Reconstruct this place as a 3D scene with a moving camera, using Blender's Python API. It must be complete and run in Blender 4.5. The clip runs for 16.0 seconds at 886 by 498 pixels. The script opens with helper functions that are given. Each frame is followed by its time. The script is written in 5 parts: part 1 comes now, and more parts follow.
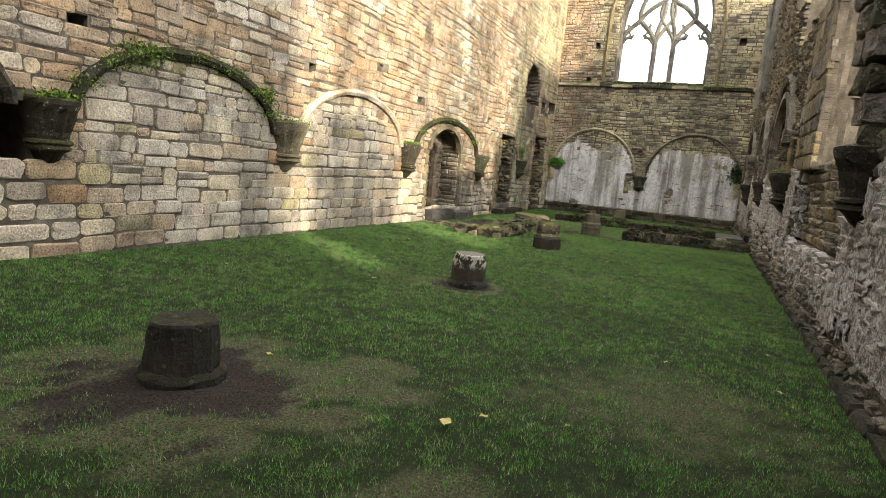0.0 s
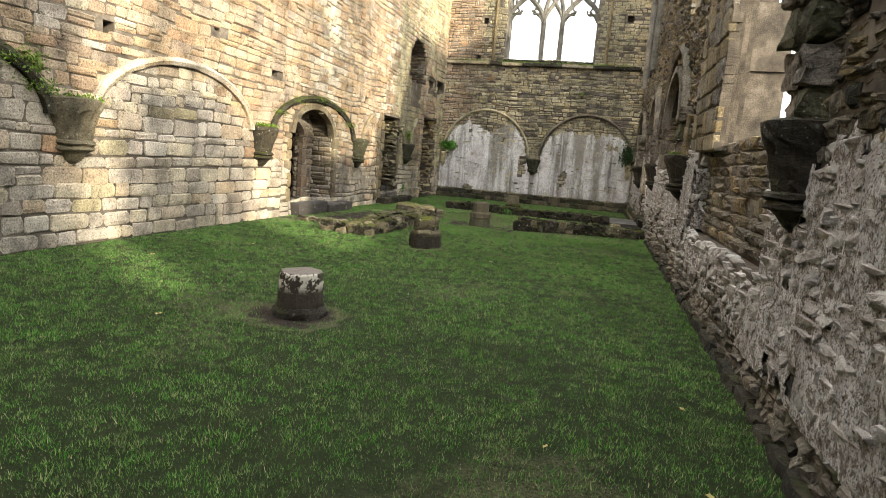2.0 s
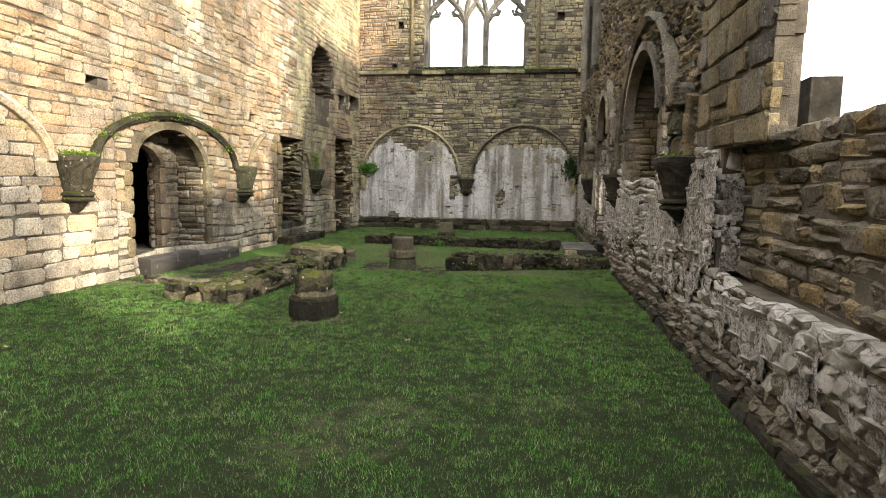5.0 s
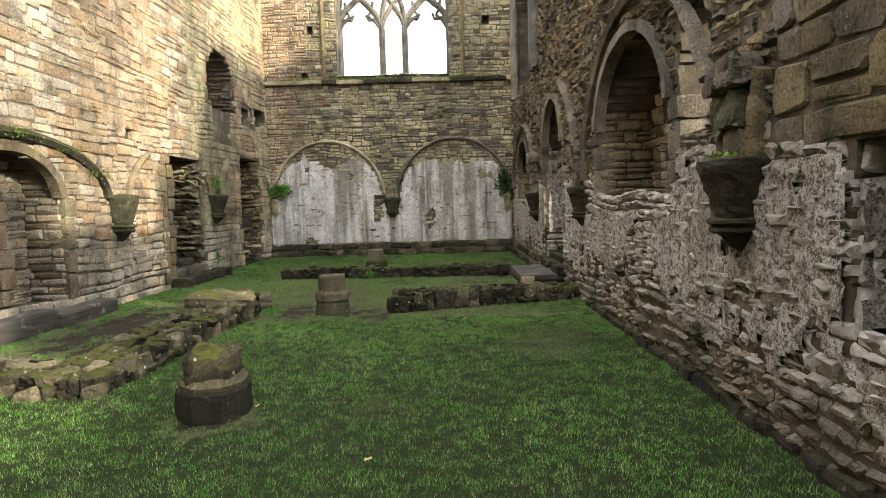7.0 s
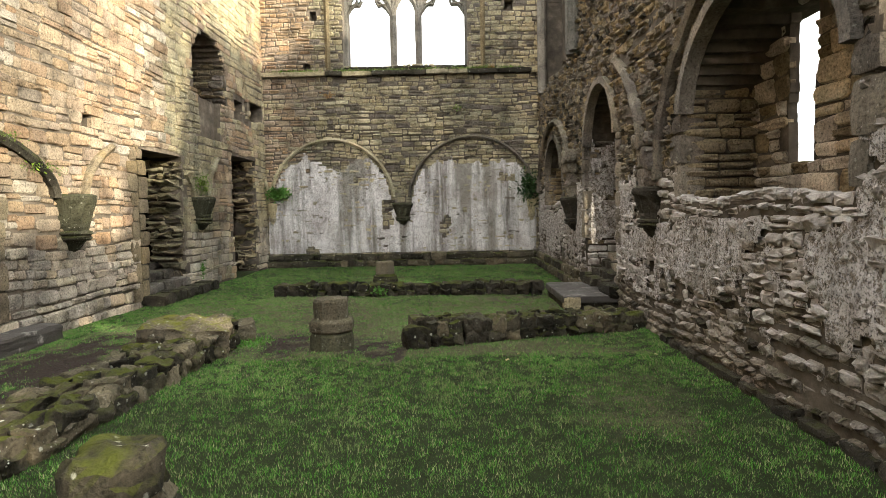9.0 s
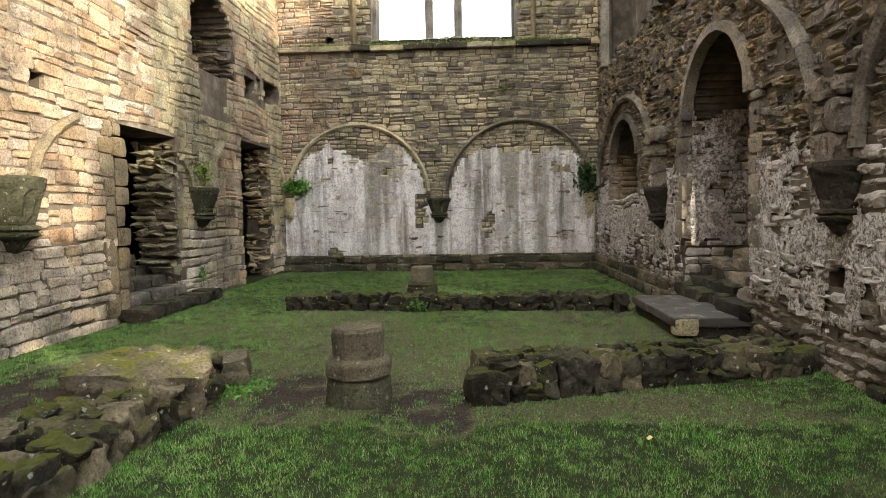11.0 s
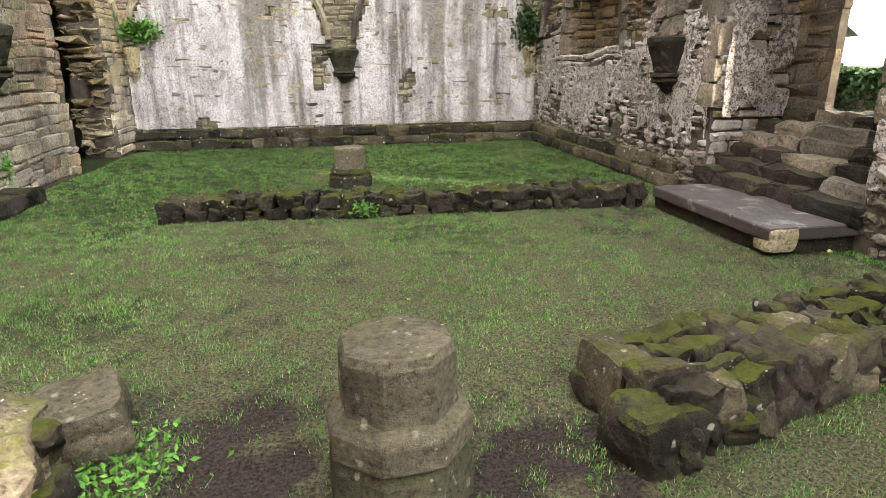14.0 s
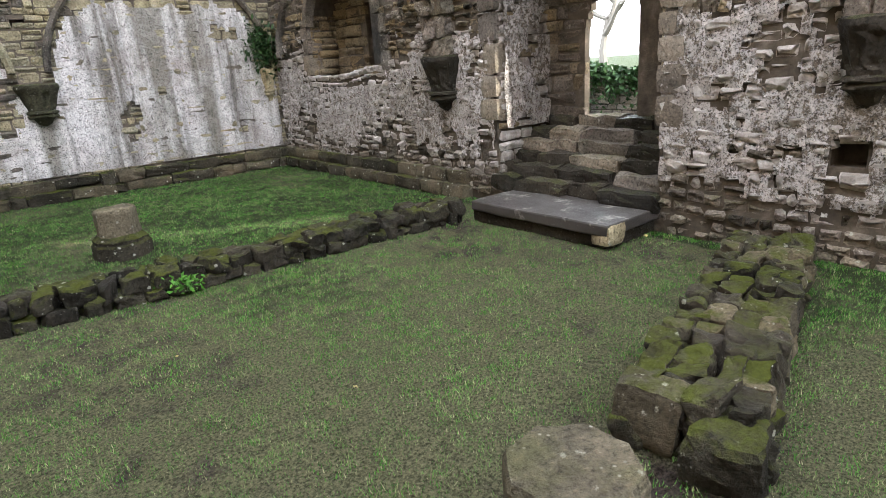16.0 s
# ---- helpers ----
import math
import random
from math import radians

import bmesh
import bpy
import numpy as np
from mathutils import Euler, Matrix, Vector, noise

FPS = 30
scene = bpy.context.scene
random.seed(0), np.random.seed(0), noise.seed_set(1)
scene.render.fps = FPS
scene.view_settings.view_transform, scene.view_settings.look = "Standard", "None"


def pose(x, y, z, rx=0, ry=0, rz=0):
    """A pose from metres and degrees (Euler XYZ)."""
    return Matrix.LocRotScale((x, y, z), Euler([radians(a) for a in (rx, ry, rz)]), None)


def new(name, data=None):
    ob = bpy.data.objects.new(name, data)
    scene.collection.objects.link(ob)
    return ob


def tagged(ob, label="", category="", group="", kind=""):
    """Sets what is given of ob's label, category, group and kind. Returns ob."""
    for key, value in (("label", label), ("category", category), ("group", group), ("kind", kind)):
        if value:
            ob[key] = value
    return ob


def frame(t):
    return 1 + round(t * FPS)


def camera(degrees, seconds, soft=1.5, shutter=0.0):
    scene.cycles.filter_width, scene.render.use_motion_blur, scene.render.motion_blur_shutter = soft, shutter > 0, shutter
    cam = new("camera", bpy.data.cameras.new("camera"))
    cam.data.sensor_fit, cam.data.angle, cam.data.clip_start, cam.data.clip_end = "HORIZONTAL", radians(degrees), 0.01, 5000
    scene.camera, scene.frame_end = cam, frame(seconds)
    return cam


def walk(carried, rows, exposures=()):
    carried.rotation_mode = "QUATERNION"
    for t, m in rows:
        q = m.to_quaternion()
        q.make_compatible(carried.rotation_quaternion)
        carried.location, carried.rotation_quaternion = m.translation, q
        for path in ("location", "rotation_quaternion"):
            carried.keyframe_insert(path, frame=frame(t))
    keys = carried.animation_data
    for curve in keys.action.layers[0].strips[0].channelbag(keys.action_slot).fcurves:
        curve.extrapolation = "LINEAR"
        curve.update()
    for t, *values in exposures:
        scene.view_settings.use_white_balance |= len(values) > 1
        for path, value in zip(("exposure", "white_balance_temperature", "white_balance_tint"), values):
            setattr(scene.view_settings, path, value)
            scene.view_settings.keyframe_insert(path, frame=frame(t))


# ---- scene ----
cam = camera(74.0, 16.0, 0.9)
# seconds, x, y, z, yaw, pitch, roll
ROWS = [
    (0.0, -1.023, 2.190, 1.523, 24.36, -7.99, -5.50),
    (0.5, -1.041, 2.652, 1.536, 22.54, -8.69, -6.93),
    (1.0, -1.035, 3.296, 1.552, 19.61, -8.18, -8.05),
    (1.5, -1.021, 3.796, 1.576, 16.81, -8.41, -6.48),
    (2.0, -1.018, 4.234, 1.629, 15.08, -8.72, -4.63),
    (2.5, -0.989, 4.681, 1.630, 13.17, -8.20, -3.09),
    (3.0, -0.932, 5.155, 1.623, 11.55, -7.41, -2.07),
    (5.5, -1.559, 8.264, 1.650, 6.78, -5.88, -0.04),
    (6.0, -1.796, 8.759, 1.632, 2.33, -5.43, 1.51),
    (6.5, -1.916, 9.295, 1.699, 0.49, -4.87, 1.89),
    (7.0, -2.017, 9.784, 1.713, 0.50, -4.52, 1.52),
    (7.5, -2.129, 10.227, 1.702, 0.78, -4.20, 1.31),
    (8.0, -2.137, 10.822, 1.697, 0.95, -4.08, 1.24),
    (8.5, -2.227, 11.349, 1.688, 0.99, -3.87, 1.13),
    (11.0, -2.912, 14.334, 1.528, 3.34, -3.57, 0.99),
    (11.5, -3.007, 14.928, 1.534, 5.88, -5.56, 1.11),
    (12.0, -3.184, 15.452, 1.573, 8.25, -7.68, 0.08),
    (12.5, -3.392, 15.871, 1.573, 5.96, -8.89, 0.01),
    (13.0, -3.589, 16.288, 1.553, 2.56, -11.39, 0.49),
    (13.5, -3.837, 16.754, 1.527, -3.11, -14.17, 0.52),
    (14.0, -4.050, 17.130, 1.534, -9.74, -17.10, 0.52),
    (14.5, -4.209, 17.472, 1.484, -16.53, -19.03, 0.63),
    (15.0, -4.417, 17.682, 1.515, -23.64, -19.01, 2.23),
    (15.5, -4.719, 17.848, 1.649, -30.95, -18.33, 3.06),
    (16.0, -5.085, 18.100, 1.765, -39.40, -17.26, 3.73),
]
# seconds, stops, kelvin, tint
EXPOSURES = [(0.0, 2.07, 6550, 4), (1.5, 2.2, 6550, 4), (5.5, 2.2, 6550, 4), (8.5, 2.3, 6550, 4), (11.0, 2.38, 6650, 5), (13.0, 2.92, 6650, 6), (14.0, 3.27, 6500, 8), (15.0, 3.68, 6100, 8), (16.0, 3.05, 5900, 8)]
walk(cam, [(t, pose(x, y, z, 90 + pitch, roll, yaw)) for t, x, y, z, yaw, pitch, roll in ROWS], EXPOSURES)
# ---- light ----
SUN_DIR = Vector((-0.80, 0.52, -0.31)).normalized()   # the way the sunlight travels
world = bpy.data.worlds.new("sky")
scene.world = world
world.use_nodes = True
wn = world.node_tree.nodes
sky = wn.new("ShaderNodeTexSky")
sky.sky_type = 'NISHITA'
sky.sun_disc = False
sky.sun_elevation = math.asin(-SUN_DIR.z)
sky.sun_rotation = math.atan2(-SUN_DIR.x, -SUN_DIR.y)
sky.dust_density = 4.0
haze = wn.new("ShaderNodeMixRGB")
haze.inputs[0].default_value = 0.75
haze.inputs[2].default_value = (12.0, 12.0, 12.2, 1)
world.node_tree.links.new(sky.outputs[0], haze.inputs[1])
world.node_tree.links.new(haze.outputs[0], wn["Background"].inputs[0])
wn["Background"].inputs[1].default_value = 0.115
sun_data = bpy.data.lights.new("sun", 'SUN')
sun_data.energy = 2.2
sun_data.angle = radians(2.0)
sun_data.color = (1.0, 0.90, 0.73)
sun_ob = new("sun", sun_data)
sun_ob.rotation_mode = 'QUATERNION'
sun_ob.rotation_quaternion = SUN_DIR.to_track_quat('-Z', 'Y')

# ---- materials ----


class Nodes:
    """A small helper for building a node material."""

    def __init__(self, name):
        self.mat = bpy.data.materials.new(name)
        self.mat.use_nodes = True
        self.tree = self.mat.node_tree
        self.bsdf = self.tree.nodes["Principled BSDF"]

    def put(self, kind, **inputs):
        node = self.tree.nodes.new(kind)
        for key, value in inputs.items():
            self.set(node, key.replace("_", " "), value)
        return node

    def set(self, node, key, value):
        socket = node.inputs[int(key[1:])] if key[0] == "i" and key[1:].isdigit() else node.inputs[key]
        if isinstance(value, bpy.types.NodeSocket):
            self.tree.links.new(value, socket)
        else:
            socket.default_value = value

    def position(self, scale=(1, 1, 1)):
        geo = self.put("ShaderNodeNewGeometry")
        m = self.put("ShaderNodeMapping")
        self.set(m, "Vector", geo.outputs["Position"])
        m.inputs["Scale"].default_value = scale
        return m.outputs[0]

    def noise(self, scale, detail=4.0, rough=0.55, vec=None):
        n = self.put("ShaderNodeTexNoise", Scale=scale, Detail=detail, Roughness=rough)
        self.set(n, "Vector", vec if vec is not None else self.position())
        return n.outputs["Fac"]

    def voronoi(self, scale, vec=None, feature='F1'):
        n = self.put("ShaderNodeTexVoronoi", Scale=scale)
        n.feature = feature
        self.set(n, "Vector", vec if vec is not None else self.position())
        return n.outputs["Distance"]

    def ramp(self, fac, *stops):
        r = self.put("ShaderNodeValToRGB", Fac=fac)
        el = r.color_ramp.elements
        while len(el) < len(stops):
            el.new(0.5)
        for e, (p, c) in zip(el, stops):
            e.position = p
            e.color = (c, c, c, 1) if isinstance(c, (int, float)) else (*c, 1)
        return r.outputs[0]

    def mix(self, fac, a, b, mode='MIX'):
        m = self.put("ShaderNodeMixRGB")
        m.blend_type = mode
        for k, v in (("i0", fac), ("i1", a), ("i2", b)):
            self.set(m, k, (*v, 1) if isinstance(v, tuple) and len(v) == 3 else v)
        return m.outputs[0]

    def math(self, op, a, b=0.0):
        m = self.put("ShaderNodeMath")
        m.operation = op
        self.set(m, "i0", a)
        self.set(m, "i1", b)
        return m.outputs[0]

    def piece(self):
        """A random number for each stone: by island in a joined mesh, by object otherwise."""
        geo = self.put("ShaderNodeNewGeometry")
        info = self.put("ShaderNodeObjectInfo")
        s = self.math('ADD', geo.outputs["Random Per Island"], info.outputs["Random"])
        return self.math('FRACT', s)

    def up(self):
        geo = self.put("ShaderNodeNewGeometry")
        sep = self.put("ShaderNodeSeparateXYZ", Vector=geo.outputs["Normal"])
        return sep.outputs["Z"]

    def done(self, colour, rough=0.9, height=None, strength=0.5, distance=0.02):
        self.set(self.bsdf, "Base Color", (*colour, 1) if isinstance(colour, tuple) else colour)
        self.set(self.bsdf, "Roughness", rough)
        self.bsdf.inputs["Specular IOR Level"].default_value = 0.12
        if height is not None:
            b = self.put("ShaderNodeBump", Height=height, Strength=strength, Distance=distance)
            self.set(self.bsdf, "Normal", b.outputs[0])
        return self.mat


def stone_material(name, tones, lime=None, lichen=0.3, moss=0.25, wet=0.0, speck=0.9, mossy=0.46, moss_tone=(0.085, 0.090, 0.014)):
    """Weathered sandstone: a tone for each stone, blotches, lichen spots, moss on top faces, and limewash remains."""
    n = Nodes(name)
    step = 1.0 / len(tones)
    mean = [sum(c[k] for c in tones) / len(tones) for k in range(3)]
    tones = [tuple(c[k] * 0.68 + mean[k] * 0.32 for k in range(3)) for c in tones]
    col = n.ramp(n.piece(), *[(i * step, c) for i, c in enumerate(tones)])
    blotch = n.noise(2.2, 6, 0.65)
    fine = n.noise(38.0, 5, 0.7)
    grain = n.noise(160.0, 3, 0.6)
    wide = n.noise(0.55, 5, 0.6)
    col = n.mix(0.9, col, n.ramp(blotch, (0.28, 0.34), (0.5, 1.0), (0.74, 1.45)), 'MULTIPLY')
    col = n.mix(speck, col, n.ramp(fine, (0.30, 0.16), (0.47, 0.92), (0.6, 1.2), (0.74, 1.9)), 'MULTIPLY')
    col = n.mix(0.35, col, n.ramp(wide, (0.35, (0.5, 0.5, 0.52)), (0.6, (1.0, 0.96, 0.88)), (0.8, (1.25, 1.1, 0.9))), 'MULTIPLY')
    stain = n.noise(1.0, 6, 0.62, n.position((0.55, 0.55, 0.13)))
    col = n.mix(0.75, col, n.ramp(stain, (0.40, (0.50, 0.52, 0.52)), (0.52, (1.0, 1.0, 1.0)), (0.68, (1.15, 1.08, 1.0))), 'MULTIPLY')
    if lime:
        amount, streak = lime
        sep = n.put("ShaderNodeSeparateXYZ", Vector=n.position())
        down = n.ramp(n.math('MULTIPLY', sep.outputs["Z"], 0.1), (0.02, 0.0), (0.075, 1.0), (0.19, 1.0), (0.28, 0.0))
        patch = n.math('ADD', n.noise(1.3, 8, 0.72), n.math('MULTIPLY', n.noise(14.0, 5, 0.7), 0.35))
        mask = n.math('MULTIPLY', n.ramp(patch, (amount, 0.0), (amount + 0.07, 1.0)), down)
        drip = n.noise(1.0, 5, 0.6, n.position((5.0, 5.0, 0.5)))
        white = n.mix(n.ramp(drip, (0.38, 0.0), (0.62, 1.0)), (0.34, 0.30, 0.27), (0.62, 0.57, 0.54))
        white = n.mix(0.6, white, n.ramp(fine, (0.3, 0.6), (0.6, 1.05), (0.8, 1.2)), 'MULTIPLY')
        col = n.mix(n.math('MULTIPLY', mask, streak), col, white)
    spots = n.ramp(n.voronoi(26.0), (0.10, 1.0), (0.2, 0.0))
    where = n.ramp(n.noise(3.1, 4, 0.6), (0.5, 0.0), (0.68, 1.0))
    col = n.mix(n.math('MULTIPLY', n.math('MULTIPLY', spots, where), lichen), col, (0.58, 0.57, 0.50))
    big_spots = n.ramp(n.math('ADD', n.voronoi(9.0), n.math('MULTIPLY', n.noise(22.0, 5, 0.8), 0.7)), (0.42, 1.0), (0.50, 0.0))
    col = n.mix(n.math('MULTIPLY', big_spots, lichen * lichen * 0.9), col, (0.55, 0.54, 0.46))
    green = n.math('MULTIPLY', n.ramp(n.up(), (0.25, 0.0), (0.75, 1.0)), n.ramp(n.noise(4.0, 6, 0.7), (mossy, 0.0), (mossy + 0.18, 1.0)))
    col = n.mix(n.math('MULTIPLY', green, moss), col, n.mix(fine, (0.014, 0.021, 0.004), moss_tone))
    high = n.math('ADD', n.math('MULTIPLY', fine, 0.6), n.math('ADD', n.math('MULTIPLY', grain, 0.25), blotch))
    return n.done(col, 0.9 - wet, high, 1.0, 0.045)


WARM = [(0.378, 0.271, 0.175), (0.43, 0.301, 0.183), (0.283, 0.194, 0.132), (0.36, 0.301, 0.237), (0.447, 0.352, 0.25), (0.283, 0.245, 0.213), (0.386, 0.232, 0.132), (0.344, 0.283, 0.227), (0.43, 0.331, 0.227)]
GREY = [(0.362, 0.328, 0.237), (0.448, 0.402, 0.279), (0.299, 0.254, 0.175), (0.491, 0.424, 0.279), (0.394, 0.317, 0.21), (0.47, 0.391, 0.237), (0.33, 0.296, 0.228), (0.427, 0.359, 0.219)]
PINK = [(0.433, 0.368, 0.314), (0.545, 0.484, 0.407), (0.312, 0.257, 0.211), (0.605, 0.554, 0.473), (0.484, 0.348, 0.215), (0.474, 0.413, 0.343), (0.383, 0.328, 0.286), (0.564, 0.479, 0.347)]
RUBBLE = [(0.166, 0.142, 0.118), (0.212, 0.183, 0.148), (0.118, 0.1, 0.085), (0.195, 0.166, 0.124), (0.148, 0.124, 0.112), (0.236, 0.201, 0.153), (0.107, 0.089, 0.08), (0.189, 0.166, 0.148)]
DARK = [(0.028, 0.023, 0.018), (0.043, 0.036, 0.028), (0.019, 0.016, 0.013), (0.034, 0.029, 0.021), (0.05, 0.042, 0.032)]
ASHLAR = [(0.25, 0.2, 0.125), (0.203, 0.161, 0.11), (0.274, 0.227, 0.152), (0.172, 0.137, 0.098), (0.235, 0.176, 0.098)]
M_WARM = stone_material("warm_sandstone", WARM, None, 0.25, 0.2)
M_PINK = stone_material("pinkish_grey_sandstone", PINK, None, 0.4, 0.2)
M_GREY = stone_material("grey_sandstone", GREY, None, 0.7, 0.45)
M_LIME = stone_material("limewashed_rubble", RUBBLE, (0.50, 0.8), 0.8, 0.3)
M_RUBBLE = stone_material("dark_rubble", RUBBLE, None, 0.5, 0.5)
# damp stone; on the niche backs its dark colour stands in for shade
M_DARK = stone_material("damp_and_shaded_dark_stone", DARK, None, 0.35, 0.6, 0.25)
M_ASHLAR = stone_material("tan_ashlar", ASHLAR, None, 0.35, 0.3)
M_MOSSY = stone_material("mossy_stone", [(0.030, 0.026, 0.019), (0.052, 0.044, 0.032), (0.019, 0.016, 0.012), (0.075, 0.065, 0.048)], None, 0.75, 1.0, 0.0, 0.9, 0.38)
M_STUMP = stone_material("column_stone", [(0.165, 0.138, 0.096), (0.14, 0.118, 0.082)], None, 0.55, 0.35, 0.0, 0.85)
M_BOULDER = stone_material("mossy_boulder", [(0.085, 0.07, 0.046), (0.12, 0.10, 0.07)], None, 0.9, 0.9, 0.0, 0.8, 0.43)
M_YELLOW_MOSS = stone_material("yellow_mossed_stone", [(0.13, 0.105, 0.075), (0.15, 0.125, 0.09)], None, 0.9, 1.0, 0.0, 0.9, 0.44, (0.20, 0.20, 0.02))
M_CORBEL = stone_material("green_stained_stone", [(0.085, 0.078, 0.050), (0.060, 0.058, 0.036)], None, 0.6, 0.7, 0.1)
M_TRACERY = stone_material("tracery_stone", [(0.20, 0.18, 0.155), (0.17, 0.155, 0.135)], None, 0.4, 0.2)


def mortar_material(name, pale):
    n = Nodes(name)
    col = n.ramp(n.noise(3.0, 6, 0.7), (0.3, (0.03 * pale, 0.025 * pale, 0.02 * pale)), (0.55, (0.085 * pale, 0.07 * pale, 0.055 * pale)), (0.75, (0.18 * pale, 0.15 * pale, 0.12 * pale)))
    return n.done(col, 0.95, n.noise(45.0, 5, 0.7), 0.8, 0.02)


def plaster_material(name, streaked, showing, low=(0.43, 0.375, 0.35), high_tone=(0.68, 0.635, 0.615)):
    """Old limewash: damp streaks running down it, flaked places, speckles. showing: how much bare stone is left."""
    n = Nodes(name)
    patch = n.noise(1.6, 8, 0.7)
    fine = n.noise(26.0, 8, 0.8)
    lump = n.noise(9.0, 6, 0.7)
    col = n.mix(n.ramp(patch, (0.34, 0.0), (0.54, 1.0)), low, high_tone)
    streak = n.noise(1.0, 6, 0.65, n.position((3.2, 3.2, 0.22)))
    broad = n.noise(1.0, 4, 0.55, n.position((1.35, 1.35, 0.11)))
    col = n.mix(n.math('MULTIPLY', n.ramp(streak, (0.50, 0.0), (0.66, 1.0)), 0.72 * streaked), col, (0.17, 0.15, 0.128))
    col = n.mix(n.math('MULTIPLY', n.ramp(broad, (0.52, 0.0), (0.60, 1.0)), 0.60 * streaked), col, (0.185, 0.165, 0.125))
    worn = n.ramp(n.math('ADD', n.noise(17.0, 9, 0.82), n.math('MULTIPLY', patch, 0.25)), (showing, 0.0), (showing + 0.03, 1.0))
    col = n.mix(n.math('MULTIPLY', worn, 0.85), col, n.mix(fine, (0.03, 0.024, 0.018), (0.26, 0.20, 0.14)))
    pits = n.ramp(n.noise(52.0, 5, 0.7), (0.38, 0.10), (0.47, 1.0), (0.62, 1.0), (0.7, 1.3))
    col = n.mix(0.8, col, pits, 'MULTIPLY')
    col = n.mix(0.6, col, n.ramp(fine, (0.34, 0.30), (0.48, 0.9), (0.6, 1.1), (0.72, 1.3)), 'MULTIPLY')
    col = n.mix(0.5, col, n.ramp(lump, (0.36, 0.5), (0.5, 1.0), (0.7, 1.15)), 'MULTIPLY')
    high = n.math('SUBTRACT', n.math('ADD', lump, n.math('MULTIPLY', fine, 0.6)), n.math('MULTIPLY', worn, 0.7))
    return n.done(col, 0.92, high, 1.0, 0.045)


def ground_material():
    n = Nodes("turf_and_soil")
    big = n.noise(0.45, 5, 0.6)
    mid = n.noise(3.5, 6, 0.7)
    fine = n.noise(60.0, 5, 0.75)
    soil = n.mix(n.ramp(fine, (0.35, 0.0), (0.65, 1.0)), (0.008, 0.006, 0.005), (0.075, 0.055, 0.046))
    grass = n.mix(mid, (0.014, 0.022, 0.007), (0.046, 0.058, 0.022))
    grass = n.mix(0.7, grass, n.ramp(fine, (0.3, 0.45), (0.6, 1.05), (0.8, 1.5)), 'MULTIPLY')
    att = n.put("ShaderNodeAttribute")
    att.attribute_name = "bare"
    edge = n.math('ADD', att.outputs["Fac"], n.math('MULTIPLY', n.math('SUBTRACT', mid, 0.5), 0.7))
    thatch = n.mix(n.ramp(fine, (0.38, 0.0), (0.64, 1.0)), (0.026, 0.027, 0.012), (0.165, 0.155, 0.088))
    col = n.mix(n.ramp(edge, (0.26, 0.0), (0.46, 1.0)), grass, thatch)
    col = n.mix(n.ramp(edge, (0.62, 0.0), (0.78, 1.0)), col, soil)
    return n.done(col, 0.9, n.math('ADD', fine, n.math('ADD', mid, n.noise(14.0, 5, 0.7))), 1.0, 0.05)


def grass_material():
    n = Nodes("short_grass")
    rnd = n.put("ShaderNodeNewGeometry").outputs["Random Per Island"]
    big = n.noise(0.5, 4, 0.6)
    mid = n.noise(2.6, 6, 0.7)
    tuft = n.noise(19.0, 4, 0.7)
    col = n.ramp(rnd, (0.0, (0.022, 0.068, 0.010)), (0.3, (0.058, 0.178, 0.022)), (0.65, (0.108, 0.260, 0.042)), (0.84, (0.19, 0.245, 0.09)), (0.96, (0.36, 0.33, 0.19)))
    col = n.mix(n.ramp(mid, (0.48, 0.0), (0.68, 0.55)), col, (0.185, 0.19, 0.095))
    col = n.mix(0.85, col, n.ramp(tuft, (0.34, 0.55), (0.5, 1.0), (0.68, 1.4)), 'MULTIPLY')
    col = n.mix(0.7, col, n.ramp(big, (0.3, 0.62), (0.7, 1.3)), 'MULTIPLY')
    mat = n.done(col, 0.6)
    thin = n.put("ShaderNodeBsdfTranslucent", Color=col)
    both = n.put("ShaderNodeMixShader", i0=0.3, i1=n.bsdf.outputs[0], i2=thin.outputs[0])
    n.set(n.tree.nodes["Material Output"], "Surface", both.outputs[0])
    return mat


def leaf_material(name, a, b):
    n = Nodes(name)
    col = n.mix(n.put("ShaderNodeNewGeometry").outputs["Random Per Island"], a, b)
    return n.done(col, 0.5)


def bark_material():
    n = Nodes("grey_bark")
    v = n.noise(9.0, 6, 0.7, n.position((1, 1, 0.3)))
    return n.done(n.mix(v, (0.07, 0.06, 0.05), (0.22, 0.20, 0.17)), 0.9, v, 0.6, 0.02)


def slab_material():
    n = Nodes("wet_flagstone")
    big = n.noise(1.7, 6, 0.65)
    fine = n.noise(50.0, 5, 0.7)
    col = n.mix(big, (0.016, 0.013, 0.011), (0.055, 0.046, 0.04))
    pale = n.ramp(n.noise(3.3, 7, 0.7), (0.58, 0.0), (0.66, 1.0))
    col = n.mix(n.math('MULTIPLY', pale, 0.5), col, (0.36, 0.34, 0.30))
    rough = n.ramp(big, (0.35, 0.5), (0.7, 0.85))
    mat = n.done(col, rough, n.math('ADD', fine, big), 0.45, 0.012)
    n.bsdf.inputs["Specular IOR Level"].default_value = 0.5
    return mat


def slate_material():
    n = Nodes("grey_slate")
    return n.done(n.mix(n.piece(), (0.10, 0.105, 0.115), (0.20, 0.20, 0.21)), 0.6, n.noise(30.0, 4), 0.3, 0.01)


